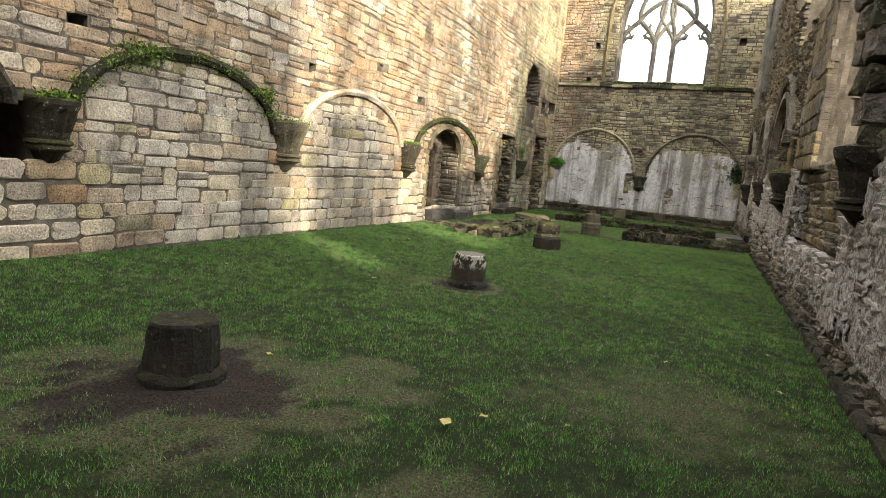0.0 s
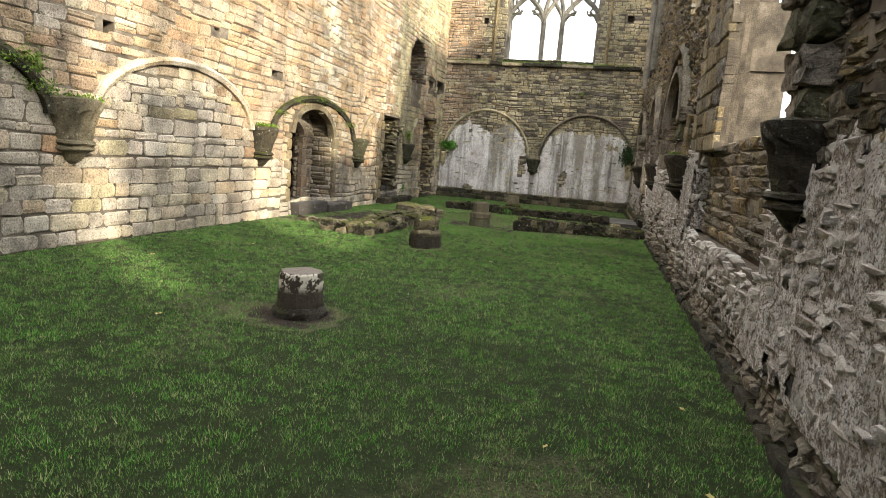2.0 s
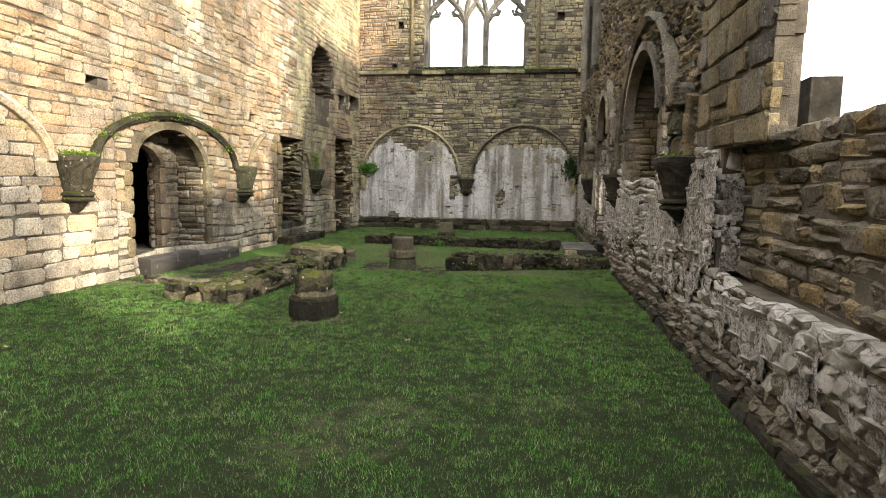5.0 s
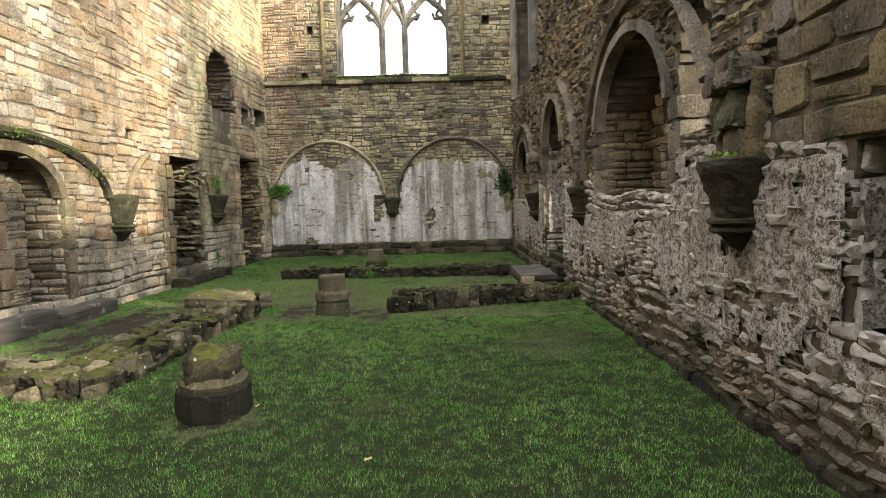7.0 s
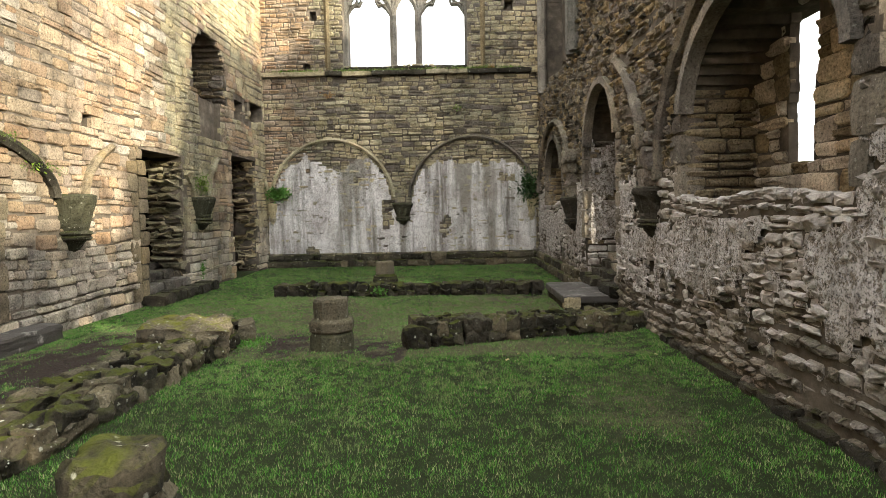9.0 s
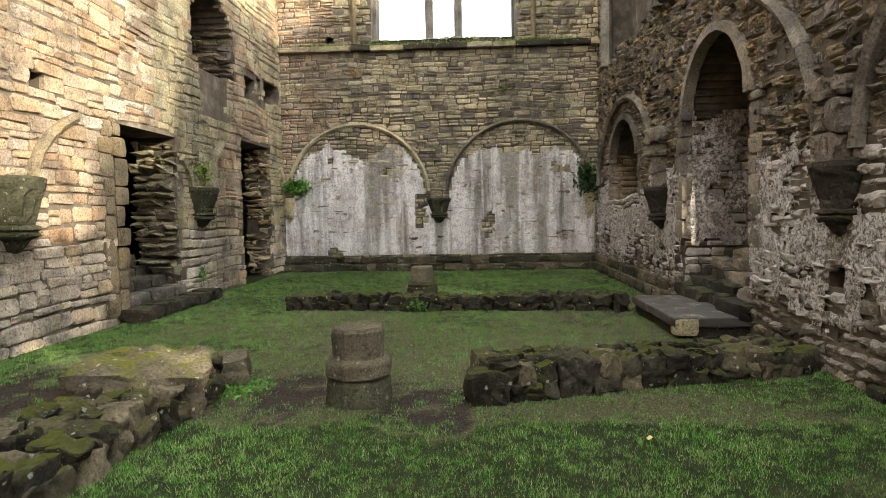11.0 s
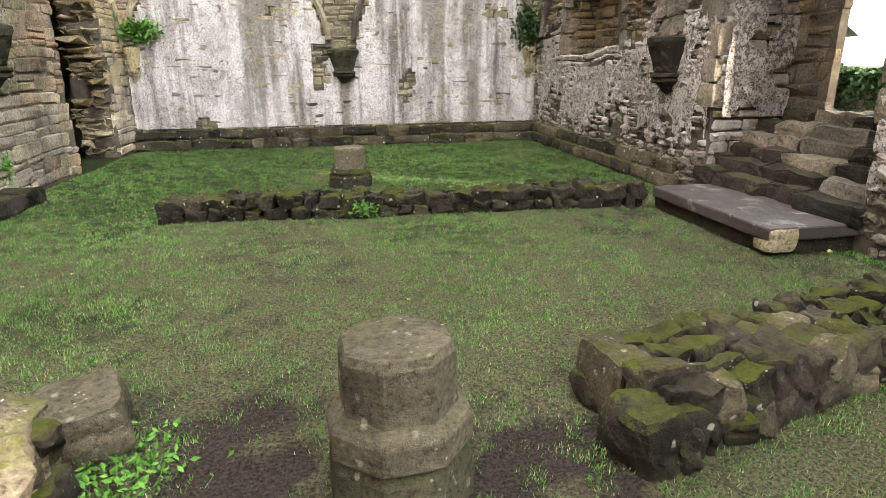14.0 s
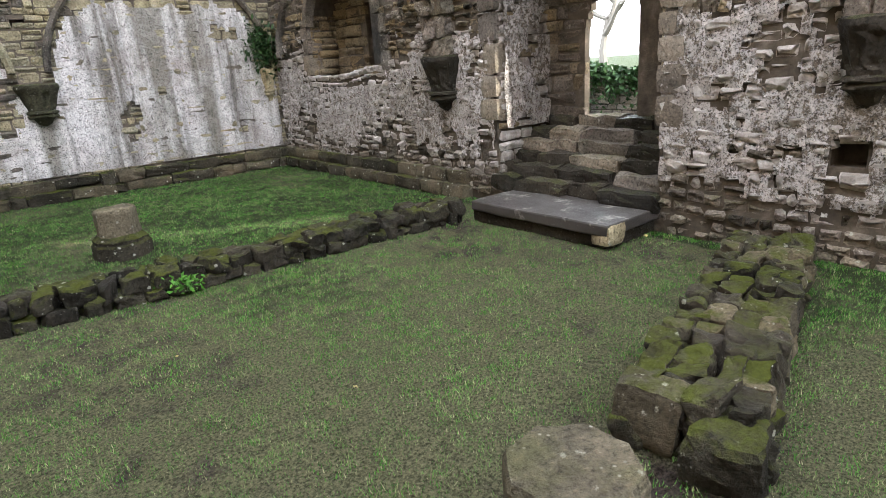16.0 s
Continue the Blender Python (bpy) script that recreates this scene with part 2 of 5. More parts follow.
M_MORTAR, M_PALE_MORTAR, M_LIME_MORTAR = mortar_material("old_mortar", 0.4), mortar_material("pale_mortar", 1.5), mortar_material("lime_mortar", 1.1)
M_GROUND, M_GRASS = ground_material(), grass_material()
M_PLASTER = plaster_material("streaked_limewash", 1.25, 0.735)
M_FLAKING = plaster_material("flaking_limewash", 0.5, 0.63, (0.32, 0.28, 0.255), (0.58, 0.53, 0.505))
M_SLAB, M_BARK, M_SLATE = slab_material(), bark_material(), slate_material()
M_FERN = leaf_material("fern_leaf", (0.04, 0.11, 0.015), (0.10, 0.22, 0.035))
M_IVY = leaf_material("ivy_leaf", (0.012, 0.028, 0.008), (0.035, 0.07, 0.02))
M_MOSS = leaf_material("moss_tuft", (0.05, 0.09, 0.012), (0.14, 0.20, 0.03))
M_FALLEN = leaf_material("fallen_leaf", (0.42, 0.40, 0.16), (0.30, 0.20, 0.08))
M_ORANGE = leaf_material("rusty_plant", (0.25, 0.10, 0.02), (0.30, 0.17, 0.04))

# ---- mesh helpers ----


def mesh_from(name, verts, faces, mat):
    me = bpy.data.meshes.new(name)
    me.from_pydata([tuple(v) for v in verts], [], faces)
    me.materials.append(mat)
    return me


def part(name, me, parent=None, label="", m=None):
    ob = new(name, me)
    if parent is not None:
        ob.parent = parent
    if m is not None:
        ob.matrix_basis = m
    if label:
        tagged(ob, label)
    return ob


class Soup:
    """Collects quads and triangles for one mesh."""

    def __init__(self):
        self.v, self.f = [], []

    def add(self, verts, faces):
        k = len(self.v)
        self.v.extend(verts)
        self.f.extend(tuple(i + k for i in f) for f in faces)

    def box(self, a, b, jitter=0.0, rnd=None):
        (x0, y0, z0), (x1, y1, z1) = a, b
        vs = [Vector((x, y, z)) for z in (z0, z1) for y in (y0, y1) for x in (x0, x1)]
        if jitter:
            vs = [v + Vector((rnd.uniform(-jitter, jitter), rnd.uniform(-jitter, jitter), rnd.uniform(-jitter, jitter))) for v in vs]
        self.add(vs, [(0, 2, 3, 1), (4, 5, 7, 6), (0, 1, 5, 4), (2, 6, 7, 3), (0, 4, 6, 2), (1, 3, 7, 5)])

    def mesh(self, name, mat):
        return mesh_from(name, self.v, self.f, mat)


STONE_F = [(k, (k + 1) % 8, 8 + (k + 1) % 8, 8 + k) for k in range(8)] + [(8 + k, 8 + (k + 1) % 8, 16 + (k + 1) % 8, 16 + k) for k in range(8)] + [(16 + k, 16 + (k + 1) % 8, 24) for k in range(8)]


def stone_verts(w, h, d, rnd, rough, bevel):
    """One stone of a wall face, in u, v and out: an uneven outline, worn edges and a hollow or swollen face."""
    j = lambda s: rnd.uniform(-s, s)
    out = d + j(rough)
    tilt_u, tilt_v = j(rough) * 0.6, j(rough) * 0.6
    cut = min(0.05, min(w, h) * rnd.uniform(0.10, 0.24))
    a, b = w / 2, h / 2
    ring = [(-a + cut, -b), (a - cut, -b), (a, -b + cut), (a, b - cut), (a - cut, b), (-a + cut, b), (-a, b - cut), (-a, -b + cut)]
    ring = [(u + j(0.035 * h + rough * 0.4), v + j(0.05 * h + rough * 0.25)) for u, v in ring]
    vs = [Vector((u, v, -0.06)) for u, v in ring]
    vs += [Vector((u * 0.99, v * 0.98, out * 0.3)) for u, v in ring]
    e = min(bevel, w * 0.25, h * 0.25)
    for u, v in ring:
        k = e * rnd.uniform(0.5, 1.4)
        vs.append(Vector((u - math.copysign(min(k, abs(u)), u), v - math.copysign(min(k, abs(v)), v), out + math.copysign(tilt_u, u) + math.copysign(tilt_v, v) + j(rough * 0.35))))
    vs.append(Vector((j(w * 0.2), j(h * 0.2), out + rnd.uniform(-0.3, 1.0) * rough * 0.7)))
    return vs


def lay_stones(rnd, u0, u1, v0, v1, solid, course=(0.13, 0.24), length=(0.2, 0.55), wave=0.02):
    """Courses of stones over a face. solid(u, v) says where the wall is. Gives u, v, w, h of every stone."""
    v, row = v0, 0
    while v < v1 - 0.05:
        h = min(rnd.uniform(*course), v1 - v)
        u = u0 - rnd.uniform(0, length[0])
        while u < u1:
            w = rnd.uniform(*length) * (0.8 + 0.5 * h / course[1])
            a, b = max(u, u0), min(u + w, u1)
            if b - a > 0.05:
                ca = (a + b) / 2
                if solid(ca, v + h / 2):
                    while b - a > 0.1 and not (solid(a + 0.02, v + h * 0.5)):
                        a += 0.04
                    while b - a > 0.1 and not (solid(b - 0.02, v + h * 0.5)):
                        b -= 0.04
                    dv = wave * noise.noise(Vector((ca * 0.7, v * 1.3, 3.1)))
                    if h > course[1] * 0.85 and rnd.random() < 0.3:
                        k = rnd.uniform(0.4, 0.6)
                        yield (a + b) / 2, v + h * k / 2 + dv, b - a, h * k
                        yield (a + b) / 2, v + h * (1 + k) / 2 + dv, b - a, h * (1 - k)
                    else:
                        yield (a + b) / 2, v + h / 2 + dv, b - a, h
            u += w
        v += h


UNIT = {}


def unit_stones(mat, rough, count=8):
    key = (mat.name, round(rough, 3))
    if key not in UNIT:
        rnd = random.Random(len(UNIT) + 5)
        UNIT[key] = [mesh_from("stone", [Vector((v.x / 0.4, v.y / 0.2, v.z)) for v in stone_verts(0.4, 0.2, 0.028, rnd, rough, 0.022)], STONE_F, mat) for _ in range(count)]
    return UNIT[key]


def face_matrix(origin, u_axis, out_axis):
    """Maps u, v and out of a wall face to the world; v is up."""
    u, o = Vector(u_axis), Vector(out_axis)
    m = Matrix.Identity(4)
    for i in range(3):
        m[i][0], m[i][1], m[i][2], m[i][3] = u[i], (0, 0, 1)[i], o[i], origin[i]
    return m


def stone_face(parent, name, m, u0, u1, v0, v1, solid, choose, seed, joint=0.016, rough=0.014, bevel=0.02, proud=0.028, near=None, **kw):
    """Faces part of a wall with stones. choose(u, v, rnd) gives the material; near(u, v) tells which stones are objects of their own."""
    rnd = random.Random(seed)
    soups, singles = {}, 0
    for u, v, w, h in lay_stones(rnd, u0, u1, v0, v1, solid, **kw):
        mat = choose(u, v, rnd)
        w2, h2 = max(0.03, w - joint * rnd.uniform(0.5, 1.5)), max(0.03, h - joint * rnd.uniform(0.5, 1.5))
        if near and singles < 300 and near(u, v):
            me = rnd.choice(unit_stones(mat, rough))
            turn = rnd.choice((0, 180))
            part("stone", me, parent, "", m @ Matrix.Translation((u, v, rnd.uniform(-0.008, 0.008))) @ pose(0, 0, 0, 0, 0, turn) @ Matrix.Diagonal((w2, h2, 1, 1)))
            singles += 1
            continue
        vs = stone_verts(w2, h2, proud, rnd, rough, bevel)
        soups.setdefault(mat.name, (mat, Soup()))[1].add([m @ (p + Vector((u, v, 0))) for p in vs], STONE_F)
    for mat, soup in soups.values():
        tagged(part(name, soup.mesh(name, mat), parent), kind="stuff")


def core(name, m, u0, u1, top, openings, depth, mat=None):
    """The wall's body behind its stones: thin lifts, cut by the openings as deep as each of them goes."""
    soup = Soup()
    depths = sorted({0.0, depth, *[min(o[1], depth) for o in openings], *[o[2] for o in openings if len(o) > 2]})
    step = 0.1
    for d0, d1 in zip(depths, depths[1:]):
        cut = [o for o in openings if o[1] >= d1 - 1e-6 and (len(o) < 3 or o[2] <= d0 + 1e-6)]
        count = int((u1 - u0) / 0.4)
        v = 0.0
        highest = max(top(u0 + (u1 - u0) * i / 200) for i in range(201))
        rows = []
        while v < highest:
            spans, first = [], None
            for q in range(count + 1):
                u = u0 + (u1 - u0) * q / count
                if top(u) > v:
                    first = u if first is None else first
                elif first is not None:
                    spans.append((first, u))
                    first = None
            if first is not None:
                spans.append((first, u1))
            for o in cut:
                hole = o[0](v + step / 2)
                if hole:
                    nxt = []
                    for a, b in spans:
                        if hole[1] <= a or hole[0] >= b:
                            nxt.append((a, b))
                        else:
                            if hole[0] > a:
                                nxt.append((a, hole[0]))
                            if hole[1] < b:
                                nxt.append((hole[1], b))
                    spans = nxt
            rows.append((v, tuple(spans)))
            v += step
        i = 0
        while i < len(rows):
            k = i
            while k + 1 < len(rows) and rows[k + 1][1] == rows[i][1]:
                k += 1
            z0, z1 = rows[i][0], rows[k][0] + step
            if i == 0:
                z0 = -0.4
            for a, b in rows[i][1]:
                soup.box((a, z0, -d1), (b, z1, -d0))
            i = k + 1
    soup.v = [m @ p for p in soup.v]
    return new(name, soup.mesh(name, mat or M_MORTAR))


def rect(a, b, z0, z1, rag=0.0, seed=0.0):
    def shape(z):
        if z < z0 or z > z1:
            return None
        r = lambda s: rag * noise.noise(Vector((z * 4.0, s + seed, 0.0)))
        return (a + r(1.7), b + r(9.2))
    return shape


def arch(a, b, z0, spring, apex, rag=0.0, seed=0.0):
    """An opening with a pointed or round head."""
    c, half = (a + b) / 2, (b - a) / 2

    def shape(z):
        if z < z0 or z >= apex:
            return None
        r = rag * noise.noise(Vector((z * 4.0, seed, 0.0)))
        if z <= spring:
            return (a + r, b - r)
        k = half * math.sqrt(max(0.0, 1 - ((z - spring) / (apex - spring)) ** 1.8))
        return (c - k + r, c + k - r)
    return shape


def solid_for(openings, top):
    def solid(u, v):
        if v > top(u):
            return False
        for o in openings:
            hole = o[0](v) if len(o) < 3 else None
            if hole and hole[0] < u < hole[1]:
                return False
        return True
    return solid
# ---- the setting ----
XL, XR, YE = -8.11, 0.25, 29.9
FACE_L = face_matrix((XL, 0, 0), (0, 1, 0), (1, 0, 0))
FACE_R = face_matrix((XR, 0, 0), (0, 1, 0), (-1, 0, 0))
FACE_E = face_matrix((0, YE, 0), (1, 0, 0), (0, -1, 0))


def box_mesh(name, a, b, mat):
    s = Soup()
    s.box(a, b)
    return s.mesh(name, mat)


# bare places in the turf: x, y, half width, half length
BARE = [(-3.9, 4.8, 0.95, 0.75, 1.1), (-3.8, 9.3, 0.5, 0.38, 1.1), (-4.0, 14.45, 0.42, 0.34, 0.95), (-4.55, 19.15, 0.5, 0.65, 1.0), (-3.35, 18.75, 0.5, 0.5, 1.0),
        (-6.9, 18.3, 0.85, 1.8, 1.05), (-7.0, 20.2, 0.6, 0.8, 0.8), (-1.3, 22.7, 0.7, 0.6, 0.85), (-3.0, 5.6, 0.6, 0.5, 0.62), (-1.9, 4.4, 0.7, 0.5, 0.6), (-4.9, 20.6, 0.6, 0.7, 0.75),
        (-5.2, 22.2, 0.7, 0.5, 0.62), (-3.7, 20.7, 0.6, 0.5, 0.62), (-7.75, 16.4, 0.6, 0.5, 0.8), (-2.6, 21.4, 1.3, 0.9, 0.5)]


def bare_at(x, y):
    b = 0.0
    for cx, cy, w, l, most in BARE:
        d = ((x - cx) / w) ** 2 + ((y - cy) / l) ** 2
        if d < 4:
            d += 1.1 * noise.noise(Vector((x * 2.1, y * 2.1, 1.0))) + 0.9 * noise.noise(Vector((x * 6.1, y * 6.1, 4.0))) + 0.6 * noise.noise(Vector((x * 14.0, y * 14.0, 7.0)))
            b = max(b, most - 0.5 * max(0.0, d))
    worn = 0.24 + 0.45 * noise.noise(Vector((x * 0.55, y * 0.55, 2.0)))
    if y > 18.5:
        worn += 0.30
    elif y > 7.5:
        worn -= 0.16
    else:
        worn -= 0.04
    if y > 23.9:
        worn -= 0.4
    elif x < -6.0:
        worn -= 0.12
    return max(0.0, min(1.0, max(b, min(worn, 0.66) if -7.6 < x < 0 else 0.0)))


def ground_height(x, y):
    inside = -8.3 < x < 0.5 and y < 30.2
    z = 0.018 * noise.noise(Vector((x * 0.9, y * 0.9, 0.0))) + 0.012 * noise.noise(Vector((x * 2.7, y * 2.7, 5.0)))
    if inside and bare_at(x, y) > 0.8:
        z -= 0.025
    if x > 0.9:
        z += 0.80 * max(0.0, min(1.0, (11.0 - x) / 8.5))
    return z


def spaced(far, lo, hi, step):
    inner = list(np.arange(lo, hi + 1e-6, step))
    return [-far, -far * 0.3, -60, -30] + ([] if lo < -20 else [-20]) + inner + [v for v in (20, 30, 45, 60, 120, far * 0.3, far) if v > hi + 2]


def make_ground():
    xs = sorted(spaced(900, -13.0, 1.6, 0.16) + [2.5, 4.0, 6.0, 8.0, 11.0])
    ys = spaced(900, -5.0, 31.0, 0.2)
    verts = [(x, y, ground_height(x, y)) for y in ys for x in xs]
    w = len(xs)
    faces = [(j * w + i, j * w + i + 1, (j + 1) * w + i + 1, (j + 1) * w + i) for j in range(len(ys) - 1) for i in range(w - 1)]
    me = mesh_from("ground", verts, faces, M_GROUND)
    a = me.attributes.new("bare", 'FLOAT', 'POINT')
    a.data.foreach_set("value", [bare_at(x, y) if -8.3 < x < 0.4 and y < 30 else 0.2 for x, y, _ in verts])
    for p in me.polygons:
        p.use_smooth = True
    return tagged(new("ground", me), "short damp turf with worn patches of bare brown soil", "ground", kind="structure")


make_ground()

# -- the north-west wall with its blocked arches --
TOP_L = lambda u: 11.2 + 0.3 * noise.noise(Vector((u * 0.7, 0, 0)))
LEFT = [
    (arch(16.75, 19.05, 0.3, 1.95, 2.68, 0.03, 1.0), 0.62),
    (arch(16.9, 18.3, 0.3, 1.95, 2.4), 1.6),
    (rect(22.5, 24.3, 0.05, 2.88, 0.06, 2.0), 1.6), (rect(22.5, 26.5, 0.05, 3.1), 1.6, 0.72), (rect(16.8, 19.8, 0.3, 2.6), 1.6, 0.74),
    (rect(27.12, 28.95, 0.05, 3.25, 0.09, 4.0), 1.25), (rect(27.12, 30.6, 0.05, 3.3), 1.25, 0.62),
    (arch(25.05, 26.95, 4.45, 5.2, 5.95, 0.16, 6.0), 0.9),
    (rect(25.3, 26.5, 3.4, 4.5, 0.05, 8.0), 0.14),
    (rect(27.5, 28.1, 4.2, 4.72), 0.45), (rect(28.25, 28.5, 4.2, 4.75), 0.2), (rect(28.7, 29.75, 4.3, 4.9), 0.5),
    (rect(11.4, 11.6, 2.98, 3.22), 0.35), (rect(15.85, 16.1, 3.08, 3.3), 0.35), (rect(21.0, 21.25, 3.0, 3.3), 0.35), (rect(6.85, 7.1, 2.72, 2.95), 0.35),
    (rect(13.9, 14.05, 3.6, 3.75), 0.25), (rect(4.9, 6.6, 1.1, 1.85, 0.04, 3.0), 1.0),
]
wall_west = tagged(core("wall_west", FACE_L, -4.5, 31.2, TOP_L, LEFT, 1.6, M_PALE_MORTAR), "tall weathered sandstone wall with blocked arches and ragged doorways", "wall", kind="structure")
ARCHES_L = [(2.4, 6.2, 1.75, 2.75), (6.9, 10.5, 1.8, 2.74), (11.2, 15.1, 1.9, 2.88), (15.9, 20.25, 1.95, 2.84)]


def under_arch(u, v):
    for a, b, s, t in ARCHES_L[:3]:
        hole = arch(a, b, 0.0, s, t)(v)
        if hole and hole[0] < u < hole[1]:
            return True
    return False


def pick_left(u, v, rnd):
    k = noise.noise(Vector((u * 0.35, v * 0.45, 7.0))) + rnd.uniform(-0.35, 0.35)
    if v < 1.3 or under_arch(u, v):
        return M_PINK if k < 0.28 else (M_GREY if rnd.random() < 0.5 else M_WARM)
    if u > 23.8:
        return M_GREY if k < 0.15 else M_WARM
    return M_WARM if k > -0.33 else M_PINK


SOLID_L = solid_for(LEFT, TOP_L)
stone_face(wall_west, "stones", FACE_L, 5.0, 16.4, 0.0, 2.9, SOLID_L, pick_left, 10, joint=0.014, rough=0.014, bevel=0.016, proud=0.022, course=(0.12, 0.28), length=(0.16, 0.56), wave=0.10)
stone_face(wall_west, "stones", FACE_L, 5.0, 16.4, 2.9, 11.0, SOLID_L, pick_left, 12, joint=0.012, rough=0.013, bevel=0.014, proud=0.022, course=(0.09, 0.22), length=(0.14, 0.48), wave=0.12)
stone_face(wall_west, "stones", FACE_L, 16.4, 30.2, 0.0, 11.0, SOLID_L, pick_left, 11, joint=0.012, rough=0.013, bevel=0.014, proud=0.022,
           near=lambda u, v: u < 22.6 and v < 3.1, course=(0.08, 0.22), length=(0.12, 0.44), wave=0.12)


def reveal(parent, x0, y, z0, z1, depth, facing, mat, seed, inward=-1, ragged=0.05, course=(0.09, 0.18), length=(0.16, 0.42)):
    """Stones on the side of an opening in a long wall. inward: the way the wall's depth runs along x."""
    m = face_matrix((x0, y, 0), (inward, 0, 0), (0, facing, 0))
    stone_face(parent, "reveal_stones", m, 0.02, depth, z0, z1, lambda u, v: True, lambda u, v, r: mat if r.random() < 0.75 else M_ASHLAR, seed, joint=0.02,
               rough=ragged, bevel=0.03, proud=0.04, course=course, length=length)


reveal(wall_west, XL, 19.05, 0.3, 2.35, 0.62, -1, M_PINK, 21, ragged=0.02)
reveal(wall_west, XL - 0.62, 18.3, 0.3, 2.0, 0.12, -1, M_PINK, 22, ragged=0.02)
reveal(wall_west, XL, 16.8, 0.3, 2.2, 0.62, 1, M_ASHLAR, 23, ragged=0.01)
reveal(wall_west, XL, 24.28, 0.05, 2.85, 0.72, -1, M_GREY, 24, ragged=0.14)
reveal(wall_west, XL, 22.52, 0.05, 2.85, 1.55, 1, M_WARM, 25, ragged=0.02)
reveal(wall_west, XL, 28.93, 0.05, 3.2, 0.62, -1, M_GREY, 26, ragged=0.15)
reveal(wall_west, XL, 27.15, 0.05, 3.2, 1.2, 1, M_WARM, 27, ragged=0.03)
reveal(wall_west, XL, 26.9, 4.5, 5.7, 0.85, -1, M_RUBBLE, 28, ragged=0.08)
# niche backs in near-black stone: the shade inside is put into the colour
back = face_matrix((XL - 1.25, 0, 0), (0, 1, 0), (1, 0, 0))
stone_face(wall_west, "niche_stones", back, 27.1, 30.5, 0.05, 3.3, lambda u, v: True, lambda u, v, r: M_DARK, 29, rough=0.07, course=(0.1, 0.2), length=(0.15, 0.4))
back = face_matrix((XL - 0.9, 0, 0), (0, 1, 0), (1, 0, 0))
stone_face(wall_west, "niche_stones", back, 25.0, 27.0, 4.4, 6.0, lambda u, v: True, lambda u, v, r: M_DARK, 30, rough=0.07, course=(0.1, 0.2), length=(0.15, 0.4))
back = face_matrix((XL - 0.62, 0, 0), (0, 1, 0), (1, 0, 0))
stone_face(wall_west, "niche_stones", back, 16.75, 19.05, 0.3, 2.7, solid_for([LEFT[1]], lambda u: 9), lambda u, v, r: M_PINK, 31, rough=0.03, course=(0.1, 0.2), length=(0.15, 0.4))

# -- the end wall with the traceried window --
TOP_E = lambda u: 13.5
WIN = arch(-5.62, -1.87, 6.02, 8.6, 11.4)
END = [(WIN, 1.4), (rect(-7.0, -6.82, 2.72, 2.88), 0.3), (rect(-5.05, -4.88, 2.78, 2.94), 0.3), (rect(-6.82, -6.62, 5.95, 6.15), 0.25), (rect(-0.75, -0.5, 7.6, 7.85), 0.3), (rect(-6.6, -6.4, 7.4, 7.65), 0.3),
       (rect(-4.05, -3.85, 2.78, 2.92), 0.2)]
wall_north = tagged(core("wall_north", FACE_E, -9.8, 1.9, TOP_E, END, 1.4, M_PALE_MORTAR), "end wall of grey rubble with limewash remains below", "wall", kind="structure")
ARCHES_E = [(-7.95, -4.2, 2.1, 3.86), (-3.7, 0.12, 2.1, 3.88)]


def pick_end(u, v, rnd):
    if u < -6.6 and (v > 5.6 or (v > 2.5 and rnd.random() < 0.6)):
        return M_WARM
    if u < -6.9 and v > 2.6:
        return M_WARM if rnd.random() < 0.5 else M_GREY
    return M_GREY if rnd.random() < 0.82 else M_RUBBLE


stone_face(wall_north, "stones", FACE_E, -8.11, 0.25, 0.3, 12.5, solid_for(END, TOP_E), pick_end, 41, joint=0.02, rough=0.02, bevel=0.02, proud=0.026,
           near=lambda u, v: 2.9 < v < 5.7 and -7.0 < u < -2.2, course=(0.07, 0.18), length=(0.10, 0.36), wave=0.12)


def plaster_sheet(parent, m, u0, u1, v0, v1, inside, proud, label, step=0.07, mat=None):
    """Limewash left on a wall: a thin uneven sheet with ragged edges, wherever inside(u, v) holds."""
    keep, verts = {}, []
    for j, v in enumerate(np.arange(v0, v1, step)):
        for i, u in enumerate(np.arange(u0, u1, step)):
            depth = inside(u, v)
            if depth > 0:
                keep[i, j] = len(verts)
                out = proud + 0.014 * noise.noise(Vector((u * 1.5, v * 1.5, 0))) + 0.013 * noise.noise(Vector((u * 6, v * 6, 2))) + 0.008 * noise.noise(Vector((u * 15, v * 15, 3)))
                verts.append(m @ Vector((u + 0.02 * noise.noise(Vector((u * 9, v * 9, 5))), v + 0.02 * noise.noise(Vector((u * 9, v * 9, 8))), out - 0.03 * max(0.0, 1 - depth * 5))))
    faces = [(keep[i, j], keep[i + 1, j], keep[i + 1, j + 1], keep[i, j + 1]) for (i, j) in keep if (i + 1, j) in keep and (i, j + 1) in keep and (i + 1, j + 1) in keep]
    me = mesh_from("plaster", verts, faces, mat or M_PLASTER)
    for p in me.polygons:
        p.use_smooth = True
    part("plaster", me, parent, label)


def plaster_end(u, v):
    edge = 3.2 + 0.45 * noise.noise(Vector((u * 1.1, 0, 4.0))) + 0.22 * noise.noise(Vector((u * 4.0, 0, 9.0))) - v
    if v > 1.75:
        ok = False
        for a, b, s, t in ARCHES_E:
            span = arch(a, b, 0, s, t - 0.12)(v)
            ok = ok or bool(span and span[0] + 0.06 < u < span[1] - 0.06)
        if not ok:
            return 0.0
    gone = 0.56 - noise.noise(Vector((u * 1.7, v * 1.7, 8.0))) + 0.25 * noise.noise(Vector((u * 8, v * 8, 1.0)))
    return min(edge, gone)


